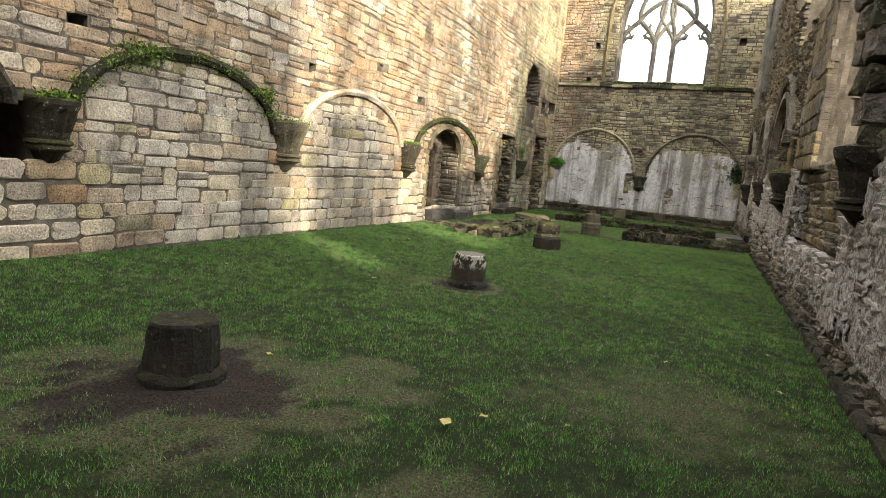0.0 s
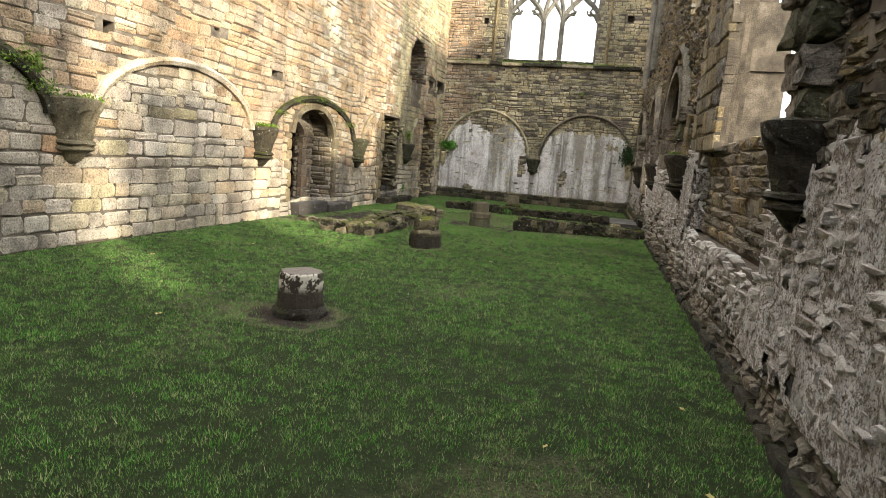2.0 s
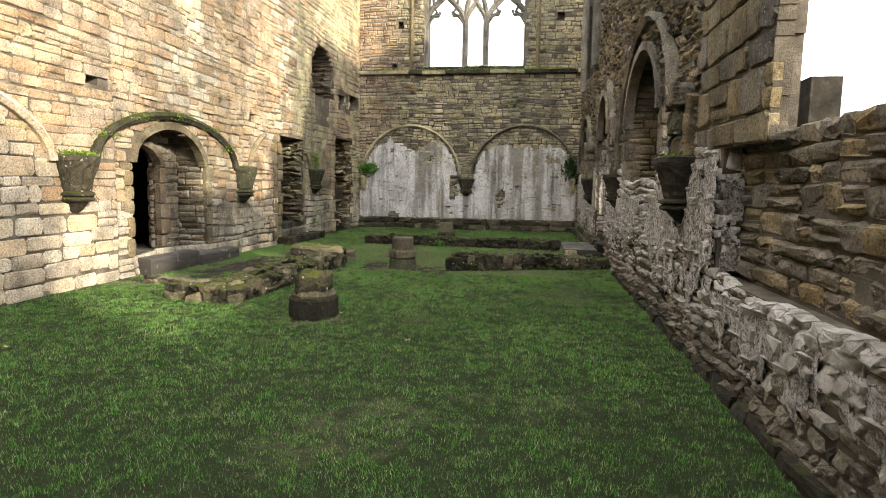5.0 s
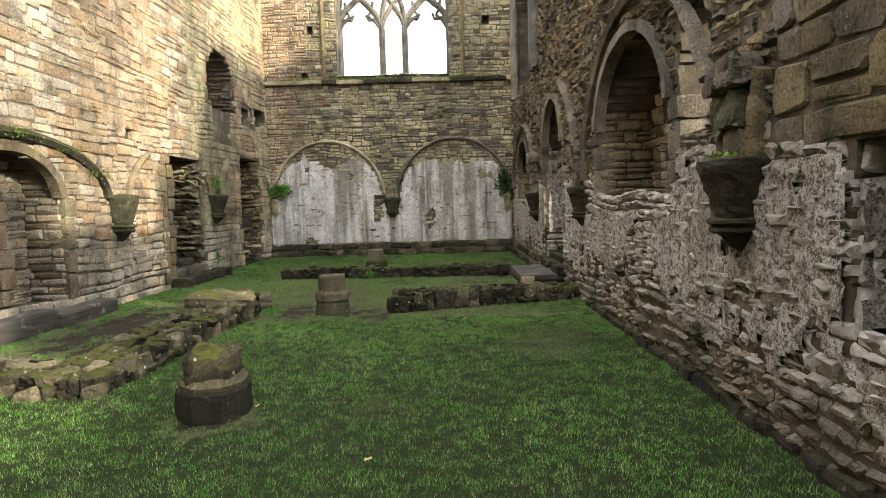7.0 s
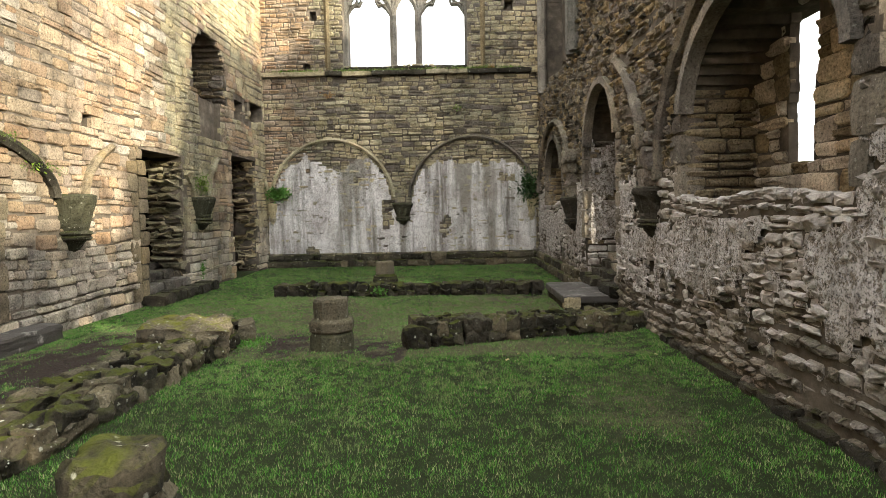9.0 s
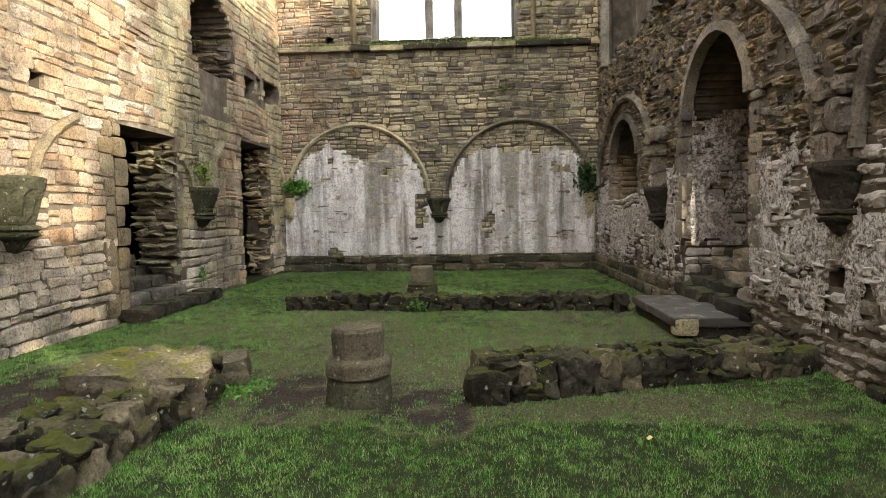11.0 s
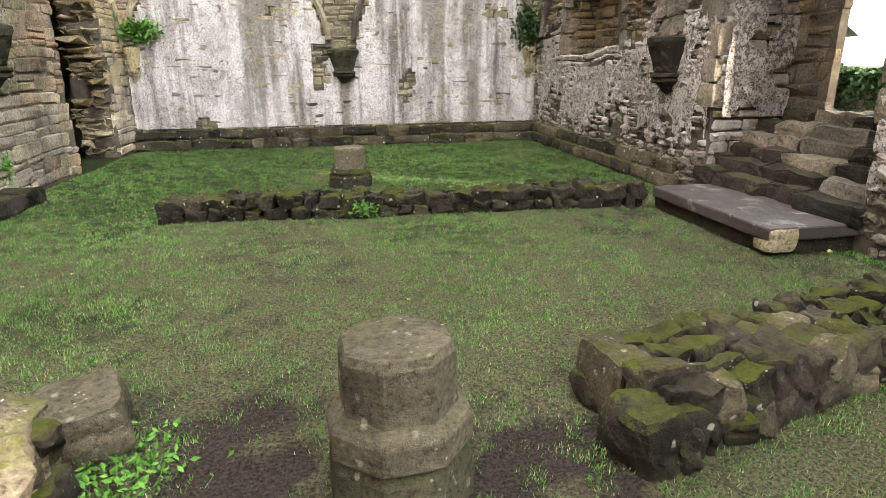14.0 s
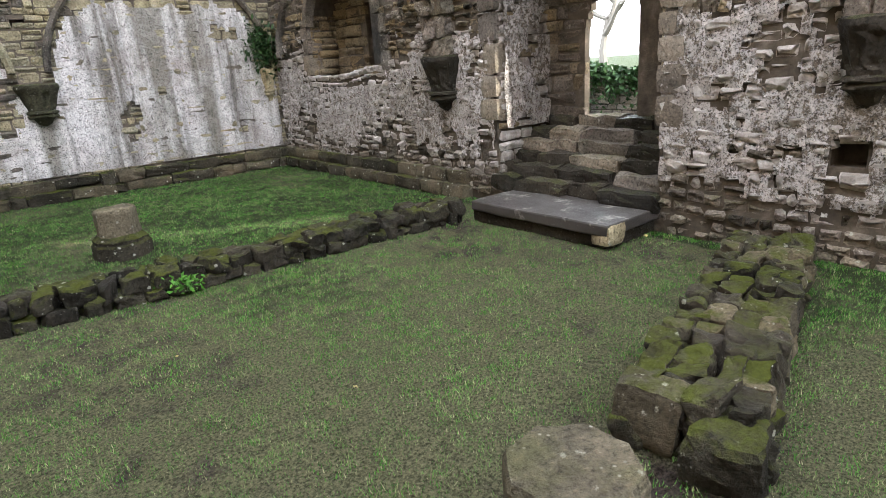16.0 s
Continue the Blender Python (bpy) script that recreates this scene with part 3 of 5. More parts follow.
plaster_sheet(wall_north, FACE_E, -8.05, 0.2, 0.42, 3.6, plaster_end, 0.045, "flaking white limewash with dark damp streaks")

# -- the south-east wall with window recesses and the garden door --


def TOP_R(u):
    rise = max(min(1.0, max(0.0, (u - 18.6) / 1.2)), min(1.0, max(0.0, (4.7 - u) / 0.5)))
    return (4.6 if 12.8 < u < 16.6 else 5.6) + 3.7 * rise + 0.35 * noise.noise(Vector((u * 0.6, 1.0, 0)))


RIGHT = [
    (rect(9.1, 12.11, 2.0, 12.0, 0.06, 11.0), 1.5), (rect(8.7, 13.9, 2.0, 12.0), 1.5, 0.4), (rect(8.7, 15.4, 2.0, 12.0), 1.5, 0.62), (rect(9.2, 13.1, 0.93, 2.05, 0.08, 12.0), 0.18),
    (rect(4.6, 6.25, 2.15, 12.0, 0.05, 13.0), 1.5),
    (rect(14.9, 15.6, 2.3, 3.5, 0.1, 15.0), 0.5), (rect(14.2, 15.45, 2.3, 3.5), 1.5, 0.5),
    (arch(15.75, 18.72, 1.72, 2.7, 3.76, 0.03, 16.0), 0.85), (rect(17.6, 18.08, 2.05, 3.62, 0.05, 17.0), 0.95),
    (arch(21.3, 23.58, 0.25, 2.85, 3.9, 0.03, 18.0), 0.95), (arch(21.6, 22.95, 0.82, 2.0, 2.75), 1.05), (arch(22.25, 23.45, 0.82, 2.2, 2.95), 1.5, 1.05),
    (arch(26.0, 28.4, 1.72, 2.6, 3.48, 0.03, 19.0), 0.6), (rect(26.7, 27.35, 1.85, 2.95), 0.7), (rect(17.1, 19.6, 1.9, 3.8), 1.5, 0.95), (rect(26.6, 28.9, 1.6, 3.3), 1.5, 0.7),
    (arch(24.4, 28.8, 5.0, 7.2, 8.9), 0.5), (rect(19.55, 19.8, 0.76, 0.98), 0.3), (rect(8.9, 12.66, 2.0, 12.0), 1.5, 0.12), (rect(8.8, 13.1, 2.0, 12.0), 1.5, 0.25),
]
wall_east = tagged(core("wall_east", FACE_R, -4.5, 31.2, TOP_R, RIGHT, 1.5, M_LIME_MORTAR), "long rubble wall with limewash remains and arched recesses", "wall", kind="structure")


def pick_right(u, v, rnd):
    if v > (1.9 if u < 9.5 else 2.2) + 0.6 * noise.noise(Vector((u * 0.8, v, 0))):
        k = rnd.random()
        return M_DARK if k < (0.3 if u < 10 else 0.12) else (M_ASHLAR if k > 0.6 else M_RUBBLE)
    if v < (0.45 if u < 14 else 0.95) and rnd.random() < 0.85:
        k = rnd.random()
        return M_LIME if k < 0.6 else (M_RUBBLE if k < 0.95 else M_DARK)
    return M_LIME


SOLID_R = solid_for(RIGHT, TOP_R)
PIER = lambda u, v: 12.06 < u < 13.9 and v > 2.0
stone_face(wall_east, "stones", FACE_R, 2.0, 29.95, 0.0, 9.2, lambda u, v: SOLID_R(u, v) and not PIER(u, v), pick_right, 61, joint=0.02, rough=0.032, bevel=0.026, proud=0.022,
           near=lambda u, v: 7.6 < u < 12.5 and v < 1.5, course=(0.07, 0.16), length=(0.08, 0.21), wave=0.2)


def plaster_east(u, v):
    if not SOLID_R(u, v) or not SOLID_R(u, v + 0.15) or (11.3 < u < 14.0 and v > 1.95):
        return 0.0
    patch = 0.9 * noise.noise(Vector((u * 0.75, v * 0.9, 3.0))) + 0.55 * noise.noise(Vector((u * 2.6, v * 2.6, 6.0))) + 0.5 * noise.noise(Vector((u * 6.0, v * 6.0, 1.0))) + 0.4 * noise.noise(Vector((u * 13.0, v * 13.0, 2.0)))
    low = min(1.0, (v - (0.25 if u < 14 else 0.6)) / 0.5) - max(0.0, (v - (1.45 if u < 9.5 else 1.75)) / 0.45)
    return patch + 0.62 * low - 0.42 + (0.3 if u > 18.5 else (0.6 if u < 9.5 else 0.22))


plaster_sheet(wall_east, FACE_R, 3.0, 29.85, 0.3, 2.5, plaster_east, 0.036, "patchy flaking limewash over rubble", 0.04, M_FLAKING)


plaster_sheet(wall_east, face_matrix((XR, 23.53, 0), (1, 0, 0), (0, -1, 0)), 0.08, 0.95, 0.95, 3.0, lambda u, v: 0.3 - noise.noise(Vector((u * 2.5, v * 2.5, 2.0))) + 0.4 * noise.noise(Vector((u * 8, v * 8, 2.0))), 0.045, "flaking limewash in the door recess", 0.04, M_FLAKING)


def back_face(x, a, b, z0, z1, mat, seed, holes=(), rough=0.03, **kw):
    m = face_matrix((x, 0, 0), (0, 1, 0), (-1, 0, 0))
    stone_face(wall_east, "recess_stones", m, a, b, z0, z1, solid_for(list(holes), lambda u: 20), lambda u, v, r: mat if r.random() < 0.75 else M_ASHLAR, seed, rough=rough,
               **(kw or dict(course=(0.12, 0.25), length=(0.16, 0.45))))


back_face(XR + 0.85, 15.75, 18.75, 1.72, 3.8, M_PINK, 62, [RIGHT[8]])
back_face(XR + 0.95, 21.15, 23.7, 0.25, 3.95, M_RUBBLE, 63, [RIGHT[10]])
back_face(XR + 0.6, 26.0, 28.4, 1.7, 3.5, M_ASHLAR, 64, [RIGHT[13]])
stone_face(wall_east, "pier_stones", FACE_R, 12.11, 13.9, 2.0, 5.5, lambda u, v: SOLID_R(u, v), lambda u, v, r: M_ASHLAR if r.random() < 0.7 else M_RUBBLE, 67, rough=0.014, bevel=0.018, joint=0.014, course=(0.2, 0.38), length=(0.22, 0.5))
back_face(XR + 0.18, 9.1, 13.2, 0.93, 2.1, M_RUBBLE, 65, (), 0.03, course=(0.08, 0.22), length=(0.12, 0.34))
reveal(wall_east, XR, 18.70, 1.74, 3.0, 0.85, -1, M_ASHLAR, 71, 1, 0.012)
reveal(wall_east, XR, 15.77, 1.74, 3.0, 0.85, 1, M_ASHLAR, 72, 1, 0.012)
reveal(wall_east, XR, 23.56, 0.25, 3.0, 0.95, -1, M_LIME, 73, 1, 0.02)
reveal(wall_east, XR, 21.32, 0.9, 3.0, 0.95, 1, M_ASHLAR, 74, 1, 0.012)
reveal(wall_east, XR, 28.38, 1.75, 2.8, 0.6, -1, M_ASHLAR, 76, 1, 0.012)
reveal(wall_east, XR, 13.08, 0.95, 2.0, 0.18, -1, M_LIME, 78, 1, 0.015, (0.12, 0.25), (0.2, 0.4))
plaster_sheet(wall_east, face_matrix((XR, 13.04, 0), (1, 0, 0), (0, -1, 0)), 0.0, 0.19, 0.95, 2.1, lambda u, v: 0.25 - noise.noise(Vector((u * 3, v * 3, 7.0))) + 0.4 * noise.noise(Vector((u * 9, v * 9, 2.0))), 0.03, "grey limewash on the pier", 0.04, M_FLAKING)

# the wall behind the start of the walk, and the rooms past the western doorways
tagged(new("wall_south", box_mesh("wall_south", (-9.7, -5.2, -0.4), (1.75, -4.5, 8.0), M_MORTAR)), "plain stone wall closing the hall", "wall", kind="structure")
tagged(new("wall_far_west", box_mesh("wall_far_west", (-14.6, 14.0, -0.4), (-14.0, 31.2, 5.0), M_MORTAR)), "dark stone wall of the room behind the doorways", "wall", kind="structure")
# unseen side wall, added to close the space so the doorway stays dark
tagged(new("wall_side", box_mesh("wall_side", (-14.0, 13.4, -0.4), (-9.72, 14.0, 4.0), M_MORTAR)), "unseen side wall added to keep the doorway dark", "wall", kind="structure")
tagged(new("wall_cross", box_mesh("wall_cross", (-14.0, 20.3, -0.4), (-9.72, 20.9, 5.0), M_MORTAR)), "dark stone cross wall behind the doorway", "wall", kind="structure")
tagged(new("wall_room_end", box_mesh("wall_room_end", (-14.6, 31.2, -0.4), (-9.0, 31.8, 5.0), M_MORTAR)), "dark stone end wall of the room behind the doorways", "wall", kind="structure")
# unseen slab, added to cut skylight so the doorways look black
tagged(new("ceiling", box_mesh("ceiling", (-14.6, 13.4, 3.75), (-9.72, 31.2, 4.1), M_MORTAR)), "unseen slab added to shut the sky out of the rooms", "ceiling", kind="structure")
tagged(new("wall_annex", box_mesh("wall_annex", (2.6, 25.4, 0.4), (3.0, 31.2, 5.0), M_PALE_MORTAR)), "pale stone wall close outside the small window", "wall", kind="structure")

# unseen walls added outside, to keep sun off the door and window openings
for y0, y1, top in ((15.5, 17.4, 4.8), (21.1, 22.8, 4.0)):
    tagged(new("wall_outer", box_mesh("wall_outer", (4.2, y0, 0.4), (4.8, y1, top), M_MORTAR)), "unseen plain wall added outside the hall to block the sun", "wall", kind="structure")
# ---- ribs, corbels, mouldings ----


def sweep(points, size, out, mat, name="rib", seg=6):
    """A moulded bar along a line of points. size: half width across and half depth along out."""
    soup = Soup()
    pts = [Vector(p) for p in points]
    out = Vector(out)
    rings = []
    for i, p in enumerate(pts):
        t = (pts[min(i + 1, len(pts) - 1)] - pts[max(i - 1, 0)]).normalized()
        side = t.cross(out).normalized()
        rings.append([p + side * size[0] * math.cos(a) + out * size[1] * math.sin(a) for a in [2 * math.pi * (k + 0.5) / seg for k in range(seg)]])
    vs = [v for r in rings for v in r]
    fs = [(i * seg + k, i * seg + (k + 1) % seg, (i + 1) * seg + (k + 1) % seg, (i + 1) * seg + k) for i in range(len(pts) - 1) for k in range(seg)]
    fs += [tuple(range(seg))[::-1], tuple(range((len(pts) - 1) * seg, len(pts) * seg))]
    vs = [v + noise.noise_vector(v * 7.0) * 0.010 + noise.noise_vector(v * 21.0) * 0.007 for v in vs]
    soup.add(vs, fs)
    return soup.mesh(name, mat)


def arch_line(a, b, spring, apex, count=25, t0=0.0, t1=1.0):
    c, half = (a + b) / 2, (b - a) / 2
    line = []
    for i in range(count):
        s = t0 + (t1 - t0) * i / (count - 1)
        x = -math.cos(math.pi * s)
        z = spring + (apex - spring) * max(0.0, 1 - abs(x) ** 2.0) ** (1 / 1.8)
        line.append((c + half * x, z))
    return line


def make_rib(m, a, b, spring, apex, mat, label, t0=0.0, t1=1.0, seed=0, width=0.075, depth=0.085):
    rib = new("arch_rib")
    tagged(rib, label, "wall rib", "wall ribs of the lost vault")
    line = arch_line(a, b, spring, apex, 61, t0, t1)
    rnd = random.Random(seed)
    i = 0
    while i < len(line) - 1:
        k = min(len(line) - 1, i + rnd.randint(5, 8))
        pts = [m @ Vector((u, v, 0.045)) for u, v in line[i:k + 1]]
        part("voussoir", sweep(pts, (width * rnd.uniform(0.92, 1.06), depth * rnd.uniform(0.9, 1.08)), m.to_3x3() @ Vector((0, 0, 1)), mat), rib)
        i = k
    return rib


make_rib(FACE_L, *ARCHES_L[0], M_MOSSY, "moss-grown moulded stone wall rib springing from a corbel", 0.55, 1.0, 1)
make_rib(FACE_L, *ARCHES_L[1], M_MOSSY, "moss-grown moulded stone wall rib over blocked bay", 0, 1, 2, 0.085)
make_rib(FACE_L, *ARCHES_L[2], M_PINK, "pale weathered stone wall rib over blocked bay", 0, 1, 3)
make_rib(FACE_L, *ARCHES_L[3], M_MOSSY, "green-stained stone wall rib over the doorway", 0, 1, 4, 0.085)
make_rib(FACE_L, 20.9, 24.8, 1.98, 3.05, M_ASHLAR, "broken stone wall rib beside ragged doorway", 0.0, 0.3, 5)
make_rib(FACE_L, 20.9, 24.8, 1.98, 3.05, M_GREY, "broken stone wall rib beside ragged doorway", 0.8, 1.0, 6)
make_rib(FACE_L, 25.45, 29.9, 2.0, 3.5, M_GREY, "broken stone wall rib near the corner", 0.0, 0.25, 7)
make_rib(FACE_L, 25.45, 29.9, 2.0, 3.5, M_GREY, "broken stone wall rib near the corner", 0.82, 1.0, 8)
make_rib(FACE_E, *ARCHES_E[0], M_GREY, "stone wall rib outlining limewashed bay of the end wall", 0, 1, 9, 0.06)
make_rib(FACE_E, *ARCHES_E[1], M_RUBBLE, "dark stone wall rib outlining limewashed bay of the end wall", 0, 1, 10, 0.06)
make_rib(FACE_R, 19.9, 24.4, 2.0, 4.1, M_RUBBLE, "broken stone wall rib round the door recess", 0.0, 0.38, 11)
make_rib(FACE_R, 14.7, 19.4, 2.0, 4.1, M_RUBBLE, "worn stone wall rib round the window recess", 0.12, 1.0, 12)
make_rib(FACE_R, 24.8, 29.6, 2.0, 3.85, M_RUBBLE, "worn stone wall rib round the small window", 0.02, 0.97, 13)
make_rib(FACE_R, 8.4, 14.1, 1.95, 4.3, M_ASHLAR, "broken stone wall rib above corbel", 0.9, 1.0, 14)


def loft(rings, mat, name, seed=0, jitter=0.0):
    """Joins rings of points, bottom to top, and caps them."""
    rnd = random.Random(seed)
    n = len(rings[0])
    vs = [Vector(p) + Vector((rnd.uniform(-jitter, jitter), rnd.uniform(-jitter, jitter), rnd.uniform(-jitter, jitter) * 0.6)) for r in rings for p in r]
    fs = [(i * n + k, i * n + (k + 1) % n, (i + 1) * n + (k + 1) % n, (i + 1) * n + k) for i in range(len(rings) - 1) for k in range(n)]
    fs += [tuple(range(n))[::-1], tuple(range((len(rings) - 1) * n, len(rings) * n))]
    return mesh_from(name, vs, fs, mat)


def half_ring(r, d, z, n=13, flute=False):
    """Half an octagon against a wall, closed at the back."""
    pts = [(-r, -0.12, z)] + [(-r * math.cos(math.pi * i / (n - 1)), d * math.sin(math.pi * i / (n - 1)) ** 0.8 * (0.86 if flute and i % 2 else 1.0), z) for i in range(n)] + [(r, -0.12, z)]
    return pts


def make_corbel(m, u, z0, z1, r, d, mat, label, seed):
    """A vaulting corbel: capital, neck mouldings and tapered tail."""
    ob = new("corbel")
    tagged(ob, label, "corbel", "corbels of the lost vault")
    local = m @ Matrix.Translation((u, 0, 0))
    ob.matrix_basis = Matrix.Identity(4)
    h = z1 - z0
    spec = {
        "tail": [(0.12, 0.12, 0.0), (0.3, 0.3, 0.06), (0.42, 0.45, 0.16), (0.5, 0.55, 0.2)],
        "neck_moulding": [(0.56, 0.6, 0.2), (0.68, 0.72, 0.23), (0.68, 0.72, 0.26), (0.6, 0.64, 0.29), (0.72, 0.76, 0.32), (0.7, 0.74, 0.36), (0.6, 0.62, 0.38)],
        "capital": [(0.6, 0.6, 0.38), (0.63, 0.63, 0.44), (0.66, 0.66, 0.5), (0.72, 0.74, 0.6), (0.78, 0.8, 0.7), (0.84, 0.86, 0.78), (0.89, 0.91, 0.86), (0.95, 0.95, 0.93), (0.96, 0.96, 1.0), (0.86, 0.82, 1.03)],
    }
    for k, (name, rows) in enumerate(spec.items()):
        rings = [[local @ Vector((x, z, y)) for x, y, z in half_ring(r * a, d * b, z0 + h * c, 13, name == "capital" and 0.45 < c < 0.8)] for a, b, c in rows]
        part(name, loft(rings, mat, name, seed + k, 0.010), ob)
    return ob


make_corbel(FACE_L, 6.65, 1.12, 1.85, 0.30, 0.36, M_MOSSY, "moss-topped carved stone corbel on the sandstone wall", 101)
make_corbel(FACE_L, 10.85, 1.15, 2.02, 0.40, 0.40, M_STUMP, "dark weathered carved stone corbel between blocked arches", 103)
make_corbel(FACE_L, 15.5, 1.15, 1.98, 0.36, 0.40, M_MOSSY, "green mossy carved stone corbel beside the doorway", 105)
make_corbel(FACE_L, 20.6, 1.15, 1.98, 0.37, 0.38, M_CORBEL, "worn grey stone corbel on the sandstone wall", 107)
make_corbel(FACE_L, 25.1, 1.32, 2.05, 0.42, 0.36, M_CORBEL, "fluted grey stone corbel between ragged doorways", 109)
make_corbel(FACE_E, -3.92, 1.25, 1.9, 0.33, 0.36, M_CORBEL, "dark carved stone corbel on the limewashed end wall", 111)
make_corbel(FACE_E, -7.92, 1.3, 1.95, 0.16, 0.2, M_GREY, "small pale stone corbel in the corner", 113)
make_corbel(FACE_E, 0.0, 1.3, 1.95, 0.16, 0.2, M_GREY, "small pale stone corbel in the corner", 115)
make_corbel(FACE_R, 8.5, 1.33, 2.03, 0.28, 0.32, M_DARK, "large damp dark stone corbel on the limewashed wall", 117)
make_corbel(FACE_R, 14.3, 1.28, 1.97, 0.34, 0.36, M_DARK, "dark mossy stone corbel on the limewashed wall", 119)
make_corbel(FACE_R, 19.6, 1.26, 1.9, 0.26, 0.30, M_DARK, "dark green-stained stone corbel on the rubble wall", 121)
make_corbel(FACE_R, 24.52, 1.18, 1.88, 0.34, 0.36, M_DARK, "dark tapered stone corbel beside the small window", 123)


def rough_block(size, seed, amount=0.03, cuts=3):
    """A weathered block: a divided box pushed about by noise."""
    bm = bmesh.new()
    bmesh.ops.create_cube(bm, size=1.0)
    bmesh.ops.subdivide_edges(bm, edges=bm.edges[:], cuts=cuts, use_grid_fill=True)
    sx, sy, sz = size
    for v in bm.verts:
        c = v.co.copy()
        edge = sum(1 for k in c if abs(k) > 0.49)
        v.co = Vector((c.x * sx, c.y * sy, c.z * sz))
        if edge >= 2:
            v.co -= Vector((c.x * min(sx, 0.3), c.y * min(sy, 0.3), c.z * min(sz, 0.3))) * (0.06 if edge == 2 else 0.12)
        n = noise.noise_vector(v.co * 5.0 + Vector((seed * 3.7, seed * 1.3, 0))) + 0.6 * noise.noise_vector(v.co * 13.0 + Vector((0, seed * 2.1, 4)))
        v.co += n * amount
    return bm


def block_mesh(name, size, seed, mat, amount=0.03, cuts=3, smooth=False):
    bm = rough_block(size, seed, amount, cuts)
    me = bpy.data.meshes.new(name)
    bm.to_mesh(me)
    bm.free()
    me.materials.append(mat)
    for p in me.polygons:
        p.use_smooth = smooth
    return me


def make_springer(u, z, tiers, seed, mat):
    """The broken start of a vault above a corbel: rough stones, stepping out and wider as they climb."""
    ob = tagged(new("vault_springer"), "broken dark stones of the lost vault above a corbel", "springer", "broken springers of the vault")
    rnd = random.Random(seed)
    for k in range(tiers):
        h = rnd.uniform(0.2, 0.3)
        wide, deep = 0.40 + 0.07 * k + rnd.uniform(-0.05, 0.05), 0.16 + 0.03 * k
        cut = rnd.uniform(0.4, 0.6)
        for a, b in ((-0.5, cut - 0.5), (cut - 0.5, 0.5)):
            me = block_mesh("springer_stone", (wide * (b - a) - 0.015, deep + 0.15, h - 0.015), seed * 9 + k * 2 + (a < -0.4), mat if rnd.random() < 0.6 else M_RUBBLE, 0.05, 4)
            part("springer_stone", me, ob, "", FACE_R @ Matrix.Translation((u + wide * (a + b) / 2, z + h / 2, deep / 2 - 0.07 + rnd.uniform(-0.04, 0.03))) @ pose(0, 0, 0, 90, 0, 0))
        z += h
    return ob


make_springer(8.5, 2.0, 7, 131, M_CORBEL)
make_springer(14.3, 1.95, 3, 132, M_CORBEL)
make_springer(19.6, 1.9, 3, 133, M_RUBBLE)
make_springer(24.52, 1.88, 4, 134, M_RUBBLE)

# string course and plinth of the end wall, in lengths of stone
string_course = tagged(new("string_course"), "projecting mossy stone ledge under the great window", "ledge", kind="structure")
x, i = -8.1, 0
rnd = random.Random(5)
while x < 0.2:
    w = min(rnd.uniform(0.5, 1.1), 0.25 - x)
    part("ledge_stone", block_mesh("ledge_stone", (w - 0.01, 0.22, 0.14), i + 200, M_MOSSY if rnd.random() < 0.6 else M_GREY, 0.015), string_course, "", Matrix.Translation((x + w / 2, YE - 0.07, 5.82 + rnd.uniform(-0.01, 0.01))))
    x += w
    i += 1
plinth = tagged(new("plinth"), "dark mossy stone footing along the walls", "plinth", kind="structure")
for row, (z, d, hh) in enumerate(((0.09, 0.20, 0.2), (0.28, 0.12, 0.18))):
    x = -8.1
    while x < 0.2:
        w = min(rnd.uniform(0.18, 0.8), 0.26 - x)
        part("footing_stone", block_mesh("footing_stone", (w - 0.005, 0.28, hh * rnd.uniform(0.8, 1.15)), i + 200, M_MOSSY if rnd.random() < 0.55 else M_BOULDER, 0.04), plinth, "", Matrix.Translation((x + w / 2, YE - d + 0.12, z)))
        x += w
        i += 1
y = 24.1
while y < 29.7:
    w = rnd.uniform(0.35, 0.8)
    for z in (0.1, 0.28):
        part("footing_stone", block_mesh("footing_stone", (0.3, w - 0.02, 0.19), i + 200, M_MOSSY if rnd.random() < 0.7 else M_BOULDER, 0.03), plinth, "", Matrix.Translation((XR - 0.05 + 0.08 * (z > 0.2), y + w / 2, z)))
        i += 1
    y += w
y = 3.0
while y < 19.2:
    w = rnd.uniform(0.25, 0.6)
    part("footing_stone", block_mesh("footing_stone", (0.22, w - 0.03, rnd.uniform(0.07, 0.15)), i + 200, M_DARK, 0.035, 2), plinth, "", Matrix.Translation((XR + 0.02 + rnd.uniform(-0.02, 0.02), y + w / 2, 0.03)))
    i += 1
    y += w

# ---- the great window ----
window = tagged(new("window_1"), "great pointed window with three lights and flowing stone tracery, unglazed", "window", kind="structure")


def bar(points, r, name="mullion", d=0.1):
    part(name, sweep([(x, YE + 0.55, z) for x, z in points], (r, d), (0, -1, 0), M_TRACERY, name), window)


def curve_line(p0, p1, p2, p3, n=14):
    out = []
    for i in range(n + 1):
        t = i / n
        a, b, c, d = (1 - t) ** 3, 3 * t * (1 - t) ** 2, 3 * t * t * (1 - t), t ** 3
        out.append((a * p0[0] + b * p1[0] + c * p2[0] + d * p3[0], a * p0[1] + b * p1[1] + c * p2[1] + d * p3[1]))
    return out


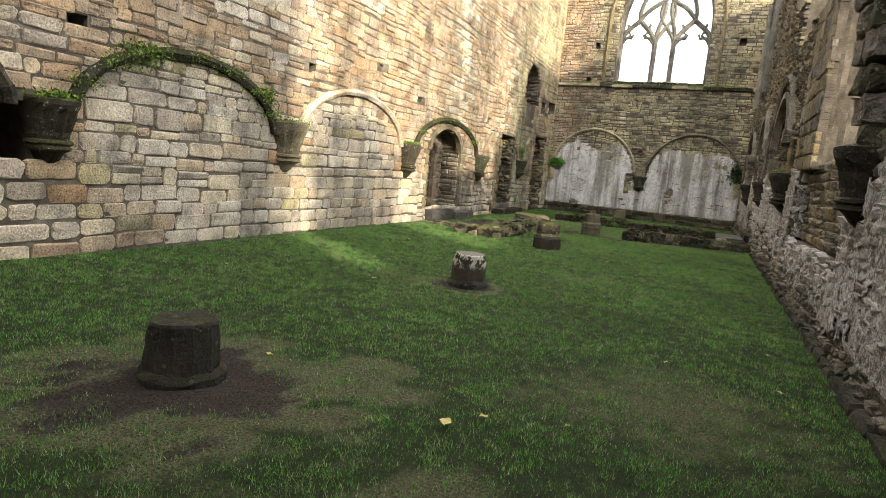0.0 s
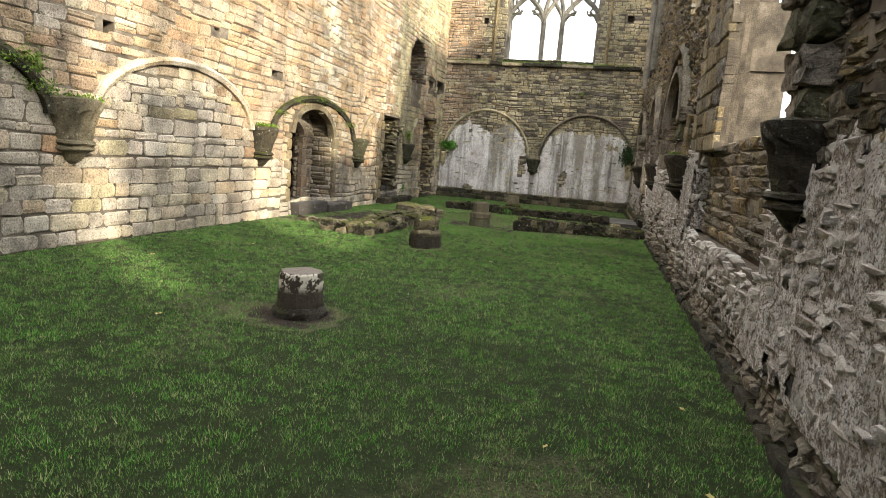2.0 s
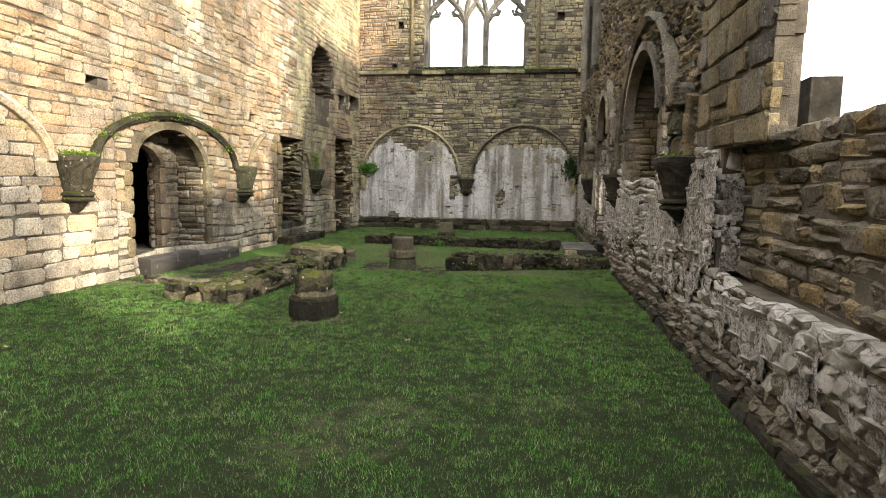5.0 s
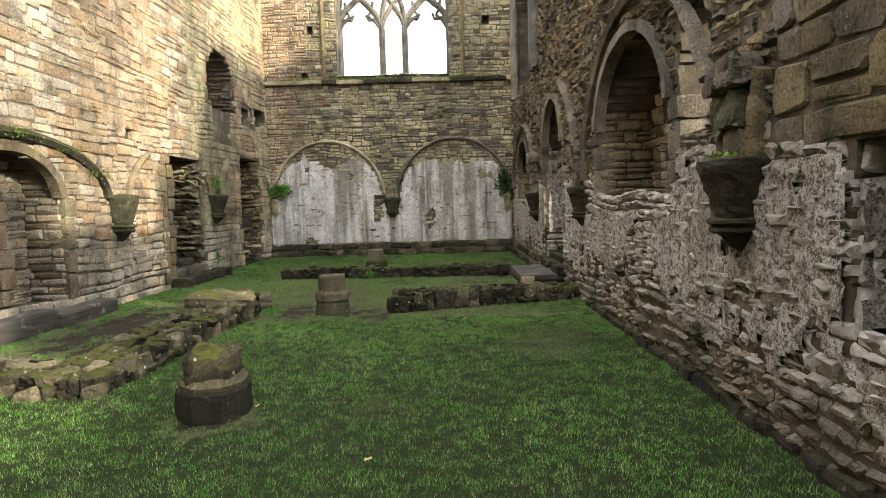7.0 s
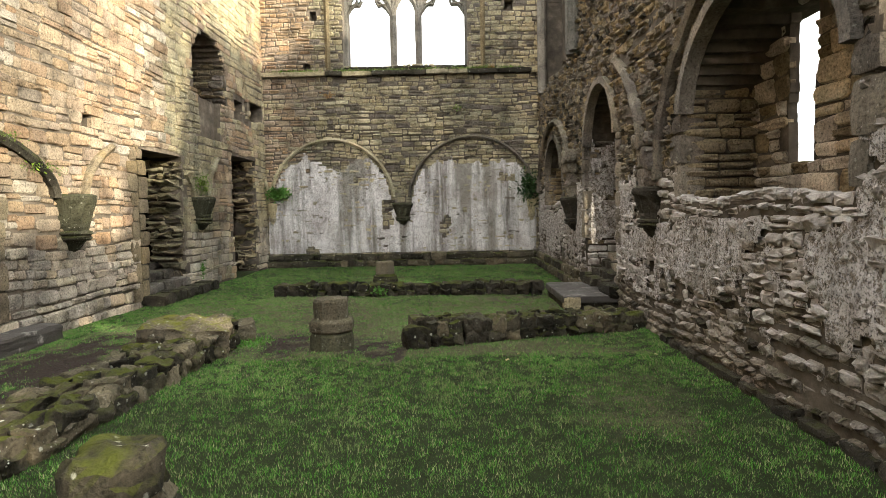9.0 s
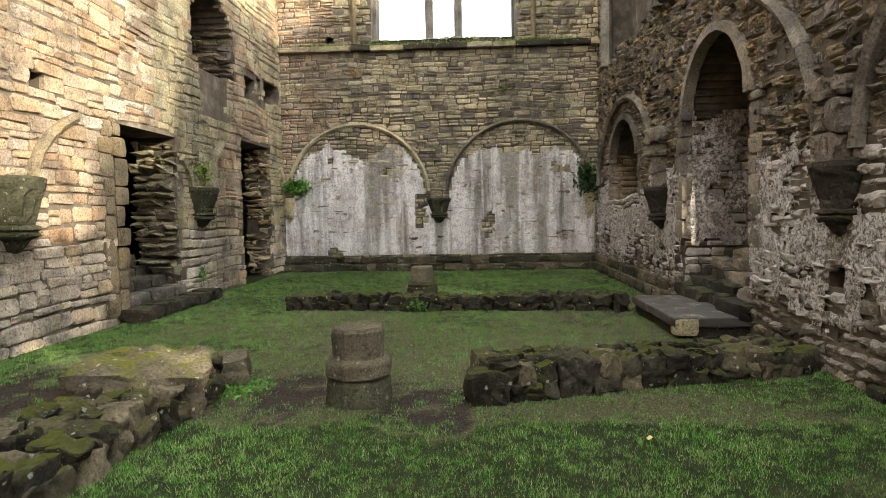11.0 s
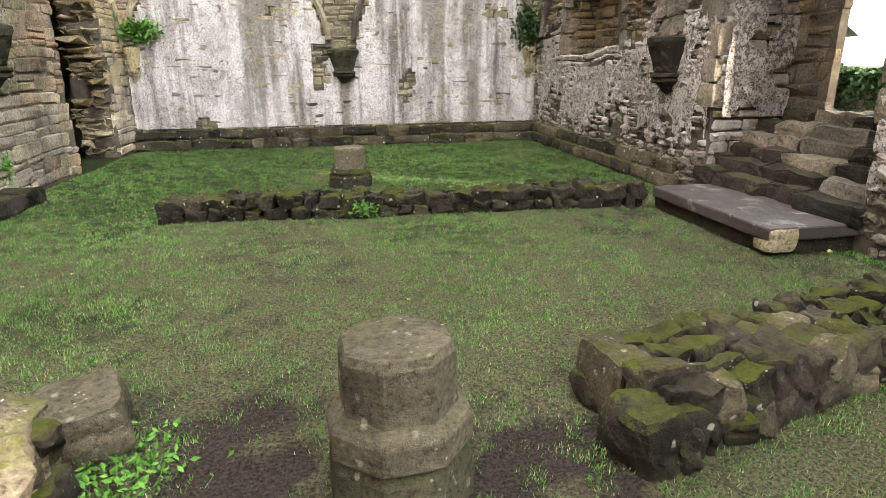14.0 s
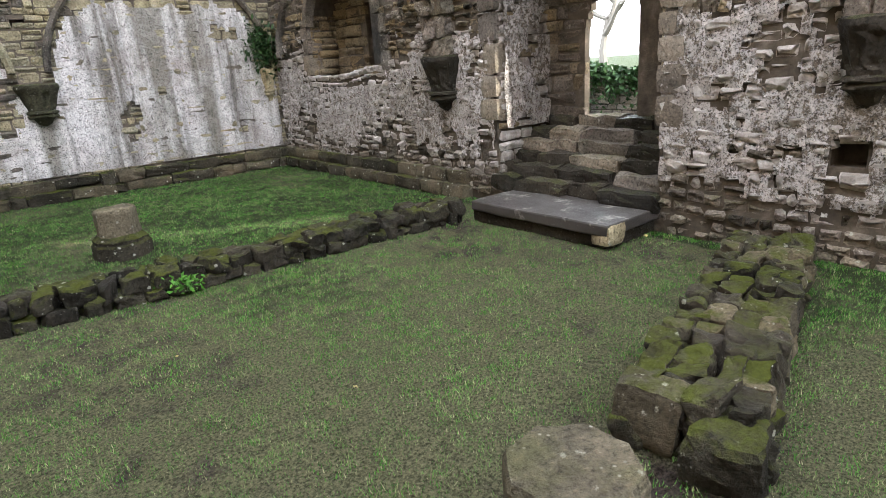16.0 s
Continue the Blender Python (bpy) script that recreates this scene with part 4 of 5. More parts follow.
ML, MR, JL, JR = -4.14, -3.36, -5.62, -1.87
for xm in (ML, MR):
    bar([(xm, 5.95), (xm, 7.7)], 0.12, "mullion", 0.16)
for sgn, xm, j in ((1, ML, JL), (-1, MR, JR)):
    mid = (xm + j) / 2
    bar(curve_line((xm, 7.65), (xm - 0.02 * sgn, 8.1), (mid + 0.35 * sgn, 8.4), (mid, 8.75)), 0.115, "tracery_bar")
    bar(curve_line((j, 7.8), (j + 0.02 * sgn, 8.2), (mid - 0.35 * sgn, 8.45), (mid, 8.75)), 0.115, "tracery_bar")
    bar(curve_line((xm, 7.65), (xm + 0.02 * sgn, 8.05), (-3.75 - 0.2 * sgn, 8.15), (-3.75, 8.5)), 0.10, "tracery_bar")
    bar(curve_line((xm, 7.65), (xm - 0.05 * sgn, 8.5), (-3.75 - 0.1 * sgn, 8.7), (-3.75 - 0.12 * sgn, 9.5)), 0.10, "tracery_bar")
    bar(curve_line((mid, 8.75), (mid + 0.2 * sgn, 9.1), (-3.75 - 0.75 * sgn, 9.3), (-3.75 - 0.12 * sgn, 9.6)), 0.10, "tracery_bar")
    bar(curve_line((mid, 8.75), (mid - 0.1 * sgn, 9.2), (mid + 0.1 * sgn, 9.7), (mid + 0.45 * sgn, 10.2)), 0.10, "tracery_bar")
    bar(curve_line((-3.75, 8.5), (-3.75 + 0.4 * sgn, 8.9), (-3.75 + 0.4 * sgn, 9.3), (-3.75, 9.75)), 0.075, "tracery_bar")
    for side, foot, reach in ((-sgn, xm, 0.46), (sgn, j, 0.40)):
        bar([(foot, 7.62), (foot + 0.45 * side * reach, 7.92), (foot + side * reach, 8.12), (foot + 0.72 * side * reach, 8.32), (foot + 0.62 * side * reach, 8.6)], 0.06, "cusp", 0.08)
    for k in (0.35, 0.65):
        q = (j + (xm - j) * k)
        bar([(j + 0.06 * sgn if k < 0.5 else xm - 0.06 * sgn, 8.02), (q - 0.06 * sgn * (1 if k < 0.5 else -1), 8.0), (q, 8.16)], 0.06, "cusp", 0.08)
for k, (grow, off) in enumerate(((0.0, 0.5), (0.14, 0.3), (0.30, 0.12), (0.46, 0.0))):
    line = [(JL - grow, 5.95)] + arch_line(JL - grow, JR + grow, 8.6, 11.4 + grow, 31) + [(JR + grow, 5.95)]
    part("jamb_moulding", sweep([(x, YE + off, z) for x, z in line], (0.085, 0.11), (0, -1, 0), M_ASHLAR if k % 2 else M_TRACERY), window)
x = JL
while x < JR - 0.05:
    w = min(rnd.uniform(0.5, 0.9), JR - x)
    part("sill_stone", block_mesh("sill_stone", (w, 1.2, 0.16), i, M_MOSSY, 0.015), window, "", Matrix.Translation((x + w / 2, YE + 0.55, 5.95)))
    x += w
    i += 1

# ---- arch heads and dressed jambs of the recesses ----


def make_surround(m, name, a, b, z0, spring, apex, mat, label, seed, out=0.0, w=0.11):
    ob = tagged(new(name), label, "stone surround", kind="structure")
    rnd = random.Random(seed)
    line = arch_line(a, b, spring, apex, 49)
    i = 0
    while i < len(line) - 1:
        k = min(len(line) - 1, i + rnd.randint(5, 8))
        pts = [m @ Vector((u, v, out)) for u, v in line[i:k + 1]]
        part("voussoir", sweep(pts, (w, 0.12), m.to_3x3() @ Vector((0, 0, 1)), mat, "voussoir", 4), ob)
        i = k
    for u, side in ((a, -1), (b, 1)):
        z = z0
        while z < spring - 0.05:
            h = min(rnd.uniform(0.22, 0.42), spring - z)
            ww = rnd.uniform(0.16, 0.34)
            me = block_mesh("jamb_stone", (ww, h - 0.012, 0.3), seed + int(z * 100), mat, 0.010, 2)
            part("jamb_stone", me, ob, "", m @ Matrix.Translation((u + side * ww / 2, z + h / 2, -0.10)))
            z += h
    return ob


make_surround(FACE_R, "recess_surround", 15.8, 18.67, 1.75, 2.7, 3.76, M_RUBBLE, "weathered dressed stone arch round the window recess", 301, 0.0, 0.085)
make_surround(FACE_R, "recess_surround", 21.35, 23.53, 1.05, 2.85, 3.88, M_RUBBLE, "weathered dressed stone arch round the door recess", 302, 0.0, 0.085)
make_surround(FACE_R, "recess_surround", 26.05, 28.35, 1.75, 2.6, 3.48, M_RUBBLE, "weathered dressed stone arch round the small window", 303, 0.0, 0.085)
make_surround(FACE_L, "doorway_surround", 16.8, 19.03, 0.33, 1.95, 2.66, M_ASHLAR, "tan dressed stone jambs of the western doorway", 304, -0.02, 0.1)
make_surround(face_matrix((XL - 0.55, 0, 0), (0, 1, 0), (1, 0, 0)), "doorway_surround", 16.9, 18.3, 0.33, 1.95, 2.38, M_WARM, "inner arch of orange sandstone in the doorway", 305, 0.03, 0.09)
make_surround(FACE_L, "doorway_surround", 22.48, 22.49, 0.1, 2.9, 2.91, M_ASHLAR, "tan dressed stone jamb of ragged doorway", 306, -0.03, 0.05)

# tall shafts of the upper window by the corner
for yy in (24.3, 24.65, 28.75):
    part("shaft", loft([[(XR - 0.06 + 0.13 * math.cos(a), yy + 0.13 * math.sin(a), z) for a in [2 * math.pi * k / 10 for k in range(10)]] for z in (4.9, 5.0, 6.5, 8.8)], M_TRACERY, "shaft", 3, 0.006), wall_east, "tall moulded window shaft")

# ---- steps, thresholds and slabs ----
door_steps = tagged(new("door_steps"), "broken stone steps climbing to the garden door", "steps")
for k in range(6):
    z = 0.3 + 0.13 * k
    x0 = XR - 0.12 + 0.19 * k
    y = 21.25
    while y < 23.55:
        w = min(rnd.uniform(0.35, 0.8), 23.6 - y)
        part("step_stone", block_mesh("step_stone", (0.45, w - 0.02, 0.2), 400 + i, M_DARK if rnd.random() < 0.6 else M_RUBBLE, 0.045), door_steps, "", Matrix.Translation((x0 + 0.22 + rnd.uniform(-0.05, 0.05), y + w / 2, z)))
        i += 1
        y += w
niche_steps = tagged(new("doorway_steps"), "worn rubble steps in the ragged western doorway", "steps")
for k, (z, x0) in enumerate(((0.1, XL + 0.28), (0.26, XL - 0.1), (0.44, XL - 0.4), (0.6, XL - 0.7), (0.78, XL - 1.0))):
    y = 22.45 if k == 0 else 22.68
    end = 25.0 if k == 0 else 24.4
    while y < end - 0.1:
        w = min(rnd.uniform(0.4, 0.8), end - y)
        part("step_stone", block_mesh("step_stone", (0.5, w - 0.02, 0.2), 450 + i, M_DARK if k == 0 else M_RUBBLE, 0.04), niche_steps, "", Matrix.Translation((x0 - 0.1, y + w / 2, z)))
        i += 1
        y += w
slab = tagged(new("stone_platform"), "low wet dark flagstone platform before the door steps", "platform")
part("flagstone", block_mesh("flagstone", (0.9, 1.9, 0.12), 500, M_SLAB, 0.012, 6), slab, "", Matrix.Translation((-0.19, 22.22, 0.19)))
part("kerb_stone", block_mesh("kerb_stone", (0.9, 0.95, 0.16), 501, M_DARK, 0.012, 4), slab, "", Matrix.Translation((-0.14, 21.79, 0.06)))
part("kerb_stone", block_mesh("kerb_stone", (0.9, 0.95, 0.16), 502, M_DARK, 0.012, 4), slab, "", Matrix.Translation((-0.14, 22.72, 0.06)))
part("corner_stone", block_mesh("corner_stone", (0.28, 0.22, 0.2), 503, M_GREY, 0.012, 4), slab, "pale lichen-covered corner stone", Matrix.Translation((-0.49, 21.36, 0.14)))
threshold = tagged(new("threshold"), "long dark stone threshold of the western doorway", "step")
part("step_stone", block_mesh("step_stone", (0.75, 1.5, 0.33), 504, M_SLAB, 0.02, 5), threshold, "", Matrix.Translation((XL - 0.1, 17.6, 0.15)))
part("step_stone", block_mesh("step_stone", (0.5, 1.5, 0.26), 505, M_SLAB, 0.02, 5), threshold, "", Matrix.Translation((XL + 0.1, 19.05, 0.1)))

# ---- low foundations of vanished walls ----


def rough_wall(name, label, m, length, width, heights, rows, mats, seed, lengths=(0.18, 0.46)):
    """A ruined wall footing: large loose stones, each its own piece, in one or more courses."""
    ob = tagged(new(name), label, "low wall")
    rnd = random.Random(seed)
    k = 0
    for c in range(2):
        across = 0.0
        for r in range(rows):
            ww = width / rows
            u = rnd.uniform(-0.06, 0.02)
            while u < length - 0.08:
                l = min(rnd.uniform(*lengths), length - u + 0.04)
                h = heights(u / length)
                z0 = 0.0 if c == 0 else h * 0.5
                hh = h * (0.62 if c == 0 else 0.58) * rnd.uniform(0.85, 1.15)
                inset = 0.0 if c == 0 else rnd.uniform(0.0, 0.04)
                me = block_mesh("stone", (l - 0.02, ww * rnd.uniform(0.85, 1.05), hh), seed * 7 + k, rnd.choice(mats), 0.048, 6)
                tilt = pose(0, 0, 0, rnd.uniform(-5, 5), rnd.uniform(-4, 4), rnd.uniform(-6, 6))
                part("stone", me, ob, "", m @ Matrix.Translation((u + l / 2, ww * (r + 0.5) - inset * (1 if r else -1), z0 + hh * 0.5 - 0.02)) @ tilt)
                k += 1
                u += l
    return ob


rough_wall("foundation_wall", "low mossy stone foundation crossing the turf", pose(-5.94, 23.45, 0, 0, 0, -2.4), 5.25, 0.48, lambda t: 0.23 + 0.02 * math.sin(t * 9), 2, [M_DARK, M_MOSSY, M_MOSSY], 31, (0.12, 0.32))
lw2 = rough_wall("foundation_wall", "low lichen-spotted mossy stone foundation ending in loose block", pose(-2.78, 18.92, 0, 0, 0, 16.5), 3.1, 0.66, lambda t: 0.30 - 0.08 * t, 4, [M_MOSSY, M_MOSSY, M_BOULDER, M_DARK], 32, (0.12, 0.30))
part("end_block", block_mesh("end_block", (0.22, 0.32, 0.31), 511, M_BOULDER, 0.02, 5), lw2, "squared grey end block with pale lichen", pose(-2.86, 19.42, 0.155, 3, 0, 14))
part("end_block", block_mesh("end_block", (0.34, 0.30, 0.27), 512, M_MOSSY, 0.045, 6), lw2, "", pose(-2.85, 19.06, 0.115, 0, 0, 15))
rough_wall("foundation_wall", "broad low foundation of mossy boulders beside the bare soil", pose(-5.24, 14.98, 0, 0, 0, 88), 4.2, 0.75, lambda t: 0.22 + 0.08 * t, 4, [M_MOSSY, M_STUMP, M_BOULDER, M_MOSSY], 33, (0.14, 0.38))
rough_wall("foundation_wall", "short row of flat foundation stones in the turf", pose(-6.45, 15.12, 0, 0, 0, -6), 1.0, 0.6, lambda t: 0.2, 2, [M_MOSSY, M_STUMP], 34)
rough_wall("foundation_wall", "thin stone kerb along the bare soil", pose(-7.55, 16.2, 0, 0, 0, -16), 1.25, 0.22, lambda t: 0.12, 1, [M_DARK, M_STUMP], 35)
tagged(new("loose_stone", block_mesh("loose_stone", (0.4, 0.36, 0.26), 520, M_STUMP, 0.03, 4)), "flat grey loose stone beside the foundation", "stone").matrix_basis = pose(-5.22, 19.5, 0.12, 4, -6, 20)
tagged(new("boulder", block_mesh("boulder", (0.95, 0.85, 0.4), 521, M_YELLOW_MOSS, 0.075, 7)), "rounded mossy yellow-green boulder on the foundation", "stone").matrix_basis = pose(-5.6, 18.85, 0.18, 3, 4, 15)

# ---- stumps of the columns ----


def octagon(r, z, n=8, turn=22.5, dx=0.0, dy=0.0, slope=0.0):
    return [(dx + r * math.cos(radians(turn + 360 * k / n)), dy + r * math.sin(radians(turn + 360 * k / n)), z + slope * math.cos(radians(turn + 360 * k / n))) for k in range(n)]


def fine_loft(rows, mat, name, seed, amount, n, turn=22.5):
    """Lofted drum with more rings, pushed about by noise for a worn surface."""
    full = []
    for (r0, z0, s0), (r1, z1, s1) in zip(rows, rows[1:]):
        steps = max(1, int(abs(z1 - z0) / 0.04))
        for q in range(steps):
            t = q / steps
            full.append((r0 + (r1 - r0) * t, z0 + (z1 - z0) * t, s0 + (s1 - s0) * t))
    full.append(rows[-1])
    r, z, s = full[-1]
    full += [(r * 0.6, z + 0.004, s * 0.6), (r * 0.2, z + 0.006, s * 0.2)]
    rings = []
    for r, z, s in full:
        ring = []
        for k in range(n * 4):
            e, f = divmod(k, 4)
            a = Vector((math.cos(radians(turn + 360 * e / n)), math.sin(radians(turn + 360 * e / n)), 0))
            b = Vector((math.cos(radians(turn + 360 * (e + 1) / n)), math.sin(radians(turn + 360 * (e + 1) / n)), 0))
            p = a.lerp(b, f / 4) * r
            p.z = z + s * p.x
            p += noise.noise_vector(p * 6.0 + Vector((seed, 0, 0))) * amount + noise.noise_vector(p * 17.0 + Vector((0, seed, 0))) * amount * 0.5
            ring.append(p)
        rings.append(ring)
    return loft(rings, mat, name)


def make_stump(x, y, turn, label, parts):
    ob = tagged(new("column_stump"), label, "column stump", "column stumps along the hall")
    ob.matrix_basis = pose(x, y, 0, 0, 0, turn)
    for name, mesh, lab in parts:
        part(name, mesh, ob, lab)
    return ob


def drum_material():
    """Dark damp column drum with a ring of pale lichen and old render near its top."""
    n = Nodes("dark_drum_stone")
    fine = n.noise(35.0, 5, 0.7)
    sep = n.put("ShaderNodeSeparateXYZ", Vector=n.position())
    band = n.ramp(sep.outputs["Z"], (0.22, 0.0), (0.30, 1.0), (0.41, 1.0), (0.45, 0.0))
    flakes = n.ramp(n.noise(11.0, 6, 0.7), (0.49, 0.0), (0.53, 1.0))
    col = n.mix(fine, (0.010, 0.008, 0.006), (0.060, 0.047, 0.035))
    col = n.mix(n.ramp(n.noise(4.0, 5, 0.6), (0.55, 0.0), (0.7, 0.6)), col, (0.07, 0.075, 0.035))
    col = n.mix(n.math('MULTIPLY', band, flakes), col, (0.44, 0.40, 0.34))
    top = n.ramp(n.up(), (0.7, 0.0), (0.9, 1.0))
    col = n.mix(top, col, n.mix(fine, (0.07, 0.058, 0.05), (0.15, 0.125, 0.108)))
    return n.done(col, 0.7, fine, 0.6, 0.015)


M_DRUM = drum_material()
make_stump(-4.03, 4.96, 10, "dark damp round column drum sunk in bare soil", [
    ("drum", fine_loft([(0.255, -0.03, 0), (0.245, 0.08, 0), (0.228, 0.22, 0), (0.216, 0.36, 0.02), (0.203, 0.378, 0.02)], M_DARK, "drum", 1, 0.014, 12), ""),
    ("base", fine_loft([(0.285, -0.04, 0), (0.28, 0.02, 0), (0.25, 0.06, 0)], M_DARK, "base", 2, 0.02, 12), "")])
make_stump(-3.79, 9.46, 25, "dark column drum with pale flaking patches round its top", [
    ("drum", fine_loft([(0.245, -0.03, 0), (0.235, 0.1, 0), (0.222, 0.25, 0), (0.213, 0.40, 0), (0.20, 0.415, 0)], M_DRUM, "drum", 3, 0.012, 12), ""),
    ("base", fine_loft([(0.28, -0.04, 0), (0.275, 0.03, 0), (0.24, 0.07, 0)], M_DARK, "base", 4, 0.02, 12), "")])
make_stump(-4.03, 14.62, 8, "octagonal column base with broken lichen-spotted upper block", [
    ("plinth_block", fine_loft([(0.31, -0.03, 0), (0.305, 0.22, 0), (0.285, 0.25, 0)], M_DARK, "plinth_block", 5, 0.008, 8), ""),
    ("base_moulding", fine_loft([(0.27, 0.24, 0), (0.285, 0.28, 0), (0.24, 0.34, 0.02)], M_STUMP, "base_moulding", 6, 0.011, 8), ""),
    ("shaft", fine_loft([(0.25, 0.32, 0), (0.24, 0.44, 0.03), (0.235, 0.50, 0.05), (0.20, 0.55, 0.06)], M_MOSSY, "shaft", 7, 0.045, 8), "broken lichen-spotted shaft")])
make_stump(-3.9, 19.05, 6, "octagonal column base with moulded foot and flat broken top", [
    ("plinth_block", fine_loft([(0.285, -0.03, 0), (0.27, 0.17, 0), (0.24, 0.215, 0)], M_CORBEL, "plinth_block", 8, 0.007, 8), ""),
    ("base_moulding", fine_loft([(0.255, 0.205, 0), (0.278, 0.23, 0), (0.280, 0.33, 0), (0.268, 0.35, 0), (0.222, 0.375, 0)], M_STUMP, "base_moulding", 9, 0.006, 8), "crisp chamfered pale moulding"),
    ("shaft", fine_loft([(0.222, 0.37, 0), (0.22, 0.585, 0.015), (0.205, 0.615, 0.02)], M_STUMP, "shaft", 10, 0.008, 8), "")])
make_stump(-3.96, 25.25, 3, "octagonal column base spotted with lichen behind the foundation", [
    ("plinth_block", fine_loft([(0.31, -0.03, 0), (0.30, 0.14, 0), (0.28, 0.17, 0)], M_MOSSY, "plinth_block", 11, 0.012, 8), ""),
    ("base_moulding", fine_loft([(0.28, 0.16, 0), (0.285, 0.2, 0), (0.23, 0.25, 0)], M_MOSSY, "base_moulding", 12, 0.01, 8), ""),
    ("shaft", fine_loft([(0.225, 0.24, 0), (0.215, 0.50, 0.01), (0.2, 0.53, 0.02)], M_STUMP, "shaft", 13, 0.014, 8), "")])

# ---- plants ----


def leaf_cloud(name, mat, centre, spread, count, size, seed, hang=0.0):
    rnd = random.Random(seed)
    soup = Soup()
    for _ in range(count):
        p = Vector([c + rnd.gauss(0, s) for c, s in zip(centre, spread)])
        p.z -= hang * abs(rnd.gauss(0, 1))
        q = Euler((rnd.uniform(0, 6.3), rnd.uniform(-1, 1), rnd.uniform(0, 6.3))).to_matrix()
        s = size * rnd.uniform(0.5, 1.3)
        soup.add([p + q @ Vector(v) * s for v in ((0, -1, 0), (0.42, -0.2, 0.1), (0, 1, 0), (-0.42, -0.2, 0.1))], [(0, 1, 2), (0, 2, 3)])
    return soup.mesh(name, mat)


def plant(name, label, category, *args, **kw):
    return tagged(new(name, leaf_cloud(name, *args, **kw)), label, category, kind="stuff")


plant("fern", "bright green fern growing from the corner of the walls", "plant", M_FERN, (-7.72, YE - 0.16, 2.32), (0.17, 0.07, 0.08), 420, 0.07, 1, hang=0.08)
plant("ivy", "dark green ivy tuft hanging from the wall corner", "plant", M_IVY, (-0.05, YE - 0.16, 2.45), (0.17, 0.08, 0.20), 600, 0.06, 2, hang=0.12)
plant("moss_tuft", "green moss cushion on top of corbel", "moss", M_MOSS, (XL + 0.12, 6.65, 1.9), (0.1, 0.13, 0.03), 500, 0.03, 3)
plant("moss_tuft", "green moss cushion on top of corbel", "moss", M_MOSS, (XL + 0.14, 15.5, 2.02), (0.1, 0.15, 0.02), 450, 0.028, 4)
plant("moss_tuft", "green moss clump on the arch rib", "moss", M_MOSS, (XL + 0.1, 7.75, 2.6), (0.04, 0.22, 0.09), 400, 0.03, 5)
plant("moss_tuft", "green moss clump on the arch rib", "moss", M_MOSS, (XL + 0.1, 10.2, 2.42), (0.04, 0.1, 0.1), 250, 0.03, 6)
plant("moss_tuft", "green moss above fluted corbel", "moss", M_MOSS, (XL + 0.1, 25.1, 2.35), (0.03, 0.2, 0.12), 300, 0.03, 7)
plant("moss_tuft", "dark green moss on top of damp corbel", "moss", M_MOSS, (XR - 0.16, 14.3, 2.0), (0.07, 0.15, 0.012), 250, 0.025, 8)
for k in range(9):
    plant("ledge_moss", "patch of moss along the window ledge", "moss", M_MOSS, (-7.4 + 0.85 * k + random.Random(k).uniform(-0.2, 0.2), YE - 0.12, 5.9), (0.22, 0.05, 0.02), 160, 0.035, 20 + k)
for k, (px, pz) in enumerate(((-6.1, 5.2), (-2.2, 4.75), (-1.2, 5.9))):
    plant("wall_plant", "small rusty plant rooted in the wall joints", "plant", M_ORANGE if k != 1 else M_MOSS, (px, YE - 0.06, pz), (0.07, 0.02, 0.05), 90, 0.03, 40 + k)
plant("weed", "leafy green weed at the foot of the loose stone", "plant", M_FERN, (-4.98, 19.25, 0.03), (0.12, 0.16, 0.02), 420, 0.022, 50)
plant("weed", "small green weed rooted in the foundation", "plant", M_FERN, (-3.85, 23.32, 0.1), (0.08, 0.04, 0.05), 110, 0.03, 51)
plant("weed", "small green weed at the foot of the wall", "plant", M_FERN, (XL + 0.06, 25.0, 0.45), (0.02, 0.05, 0.1), 110, 0.03, 52)
for k in range(7):
    plant("moss_tuft", "green moss growing along the arch rib", "moss", M_MOSS, (XL + 0.11, *arch_line(*ARCHES_L[1], 9)[k + 1]), (0.03, 0.16, 0.05), 160, 0.026, 60 + k)
for k in range(5):
    plant("moss_tuft", "green moss growing along the rib over the doorway", "moss", M_MOSS, (XL + 0.11, *arch_line(*ARCHES_L[3], 7)[k + 1]), (0.03, 0.18, 0.04), 110, 0.022, 70 + k)
plant("moss_tuft", "green moss cushion on top of corbel", "moss", M_MOSS, (XL + 0.16, 10.85, 2.05), (0.1, 0.15, 0.02), 260, 0.028, 78)
rnd = random.Random(77)
for k in range(26):
    x, y = (-2.23, 5.24) if k == 0 else (rnd.uniform(-7, 0), rnd.uniform(4, 23))
    s = 0.05 if k == 0 else rnd.uniform(0.012, 0.03)
    me = mesh_from("fallen_leaf", [(-s, -s * 0.5, 0), (0, -s * 0.8, 0.012), (s, -s * 0.2, 0.006), (s * 0.9, s * 0.5, 0.016), (0, s * 0.7, 0.004), (-s * 0.8, s * 0.4, 0.014)], [(0, 1, 4, 5), (1, 2, 3, 4)], M_FALLEN)
    tagged(new("fallen_leaf", me), "pale yellow fallen leaf lying on the turf", "leaf", "fallen leaves").matrix_basis = pose(x, y, 0.045, 0, 0, rnd.uniform(0, 360))

# ---- turf ----


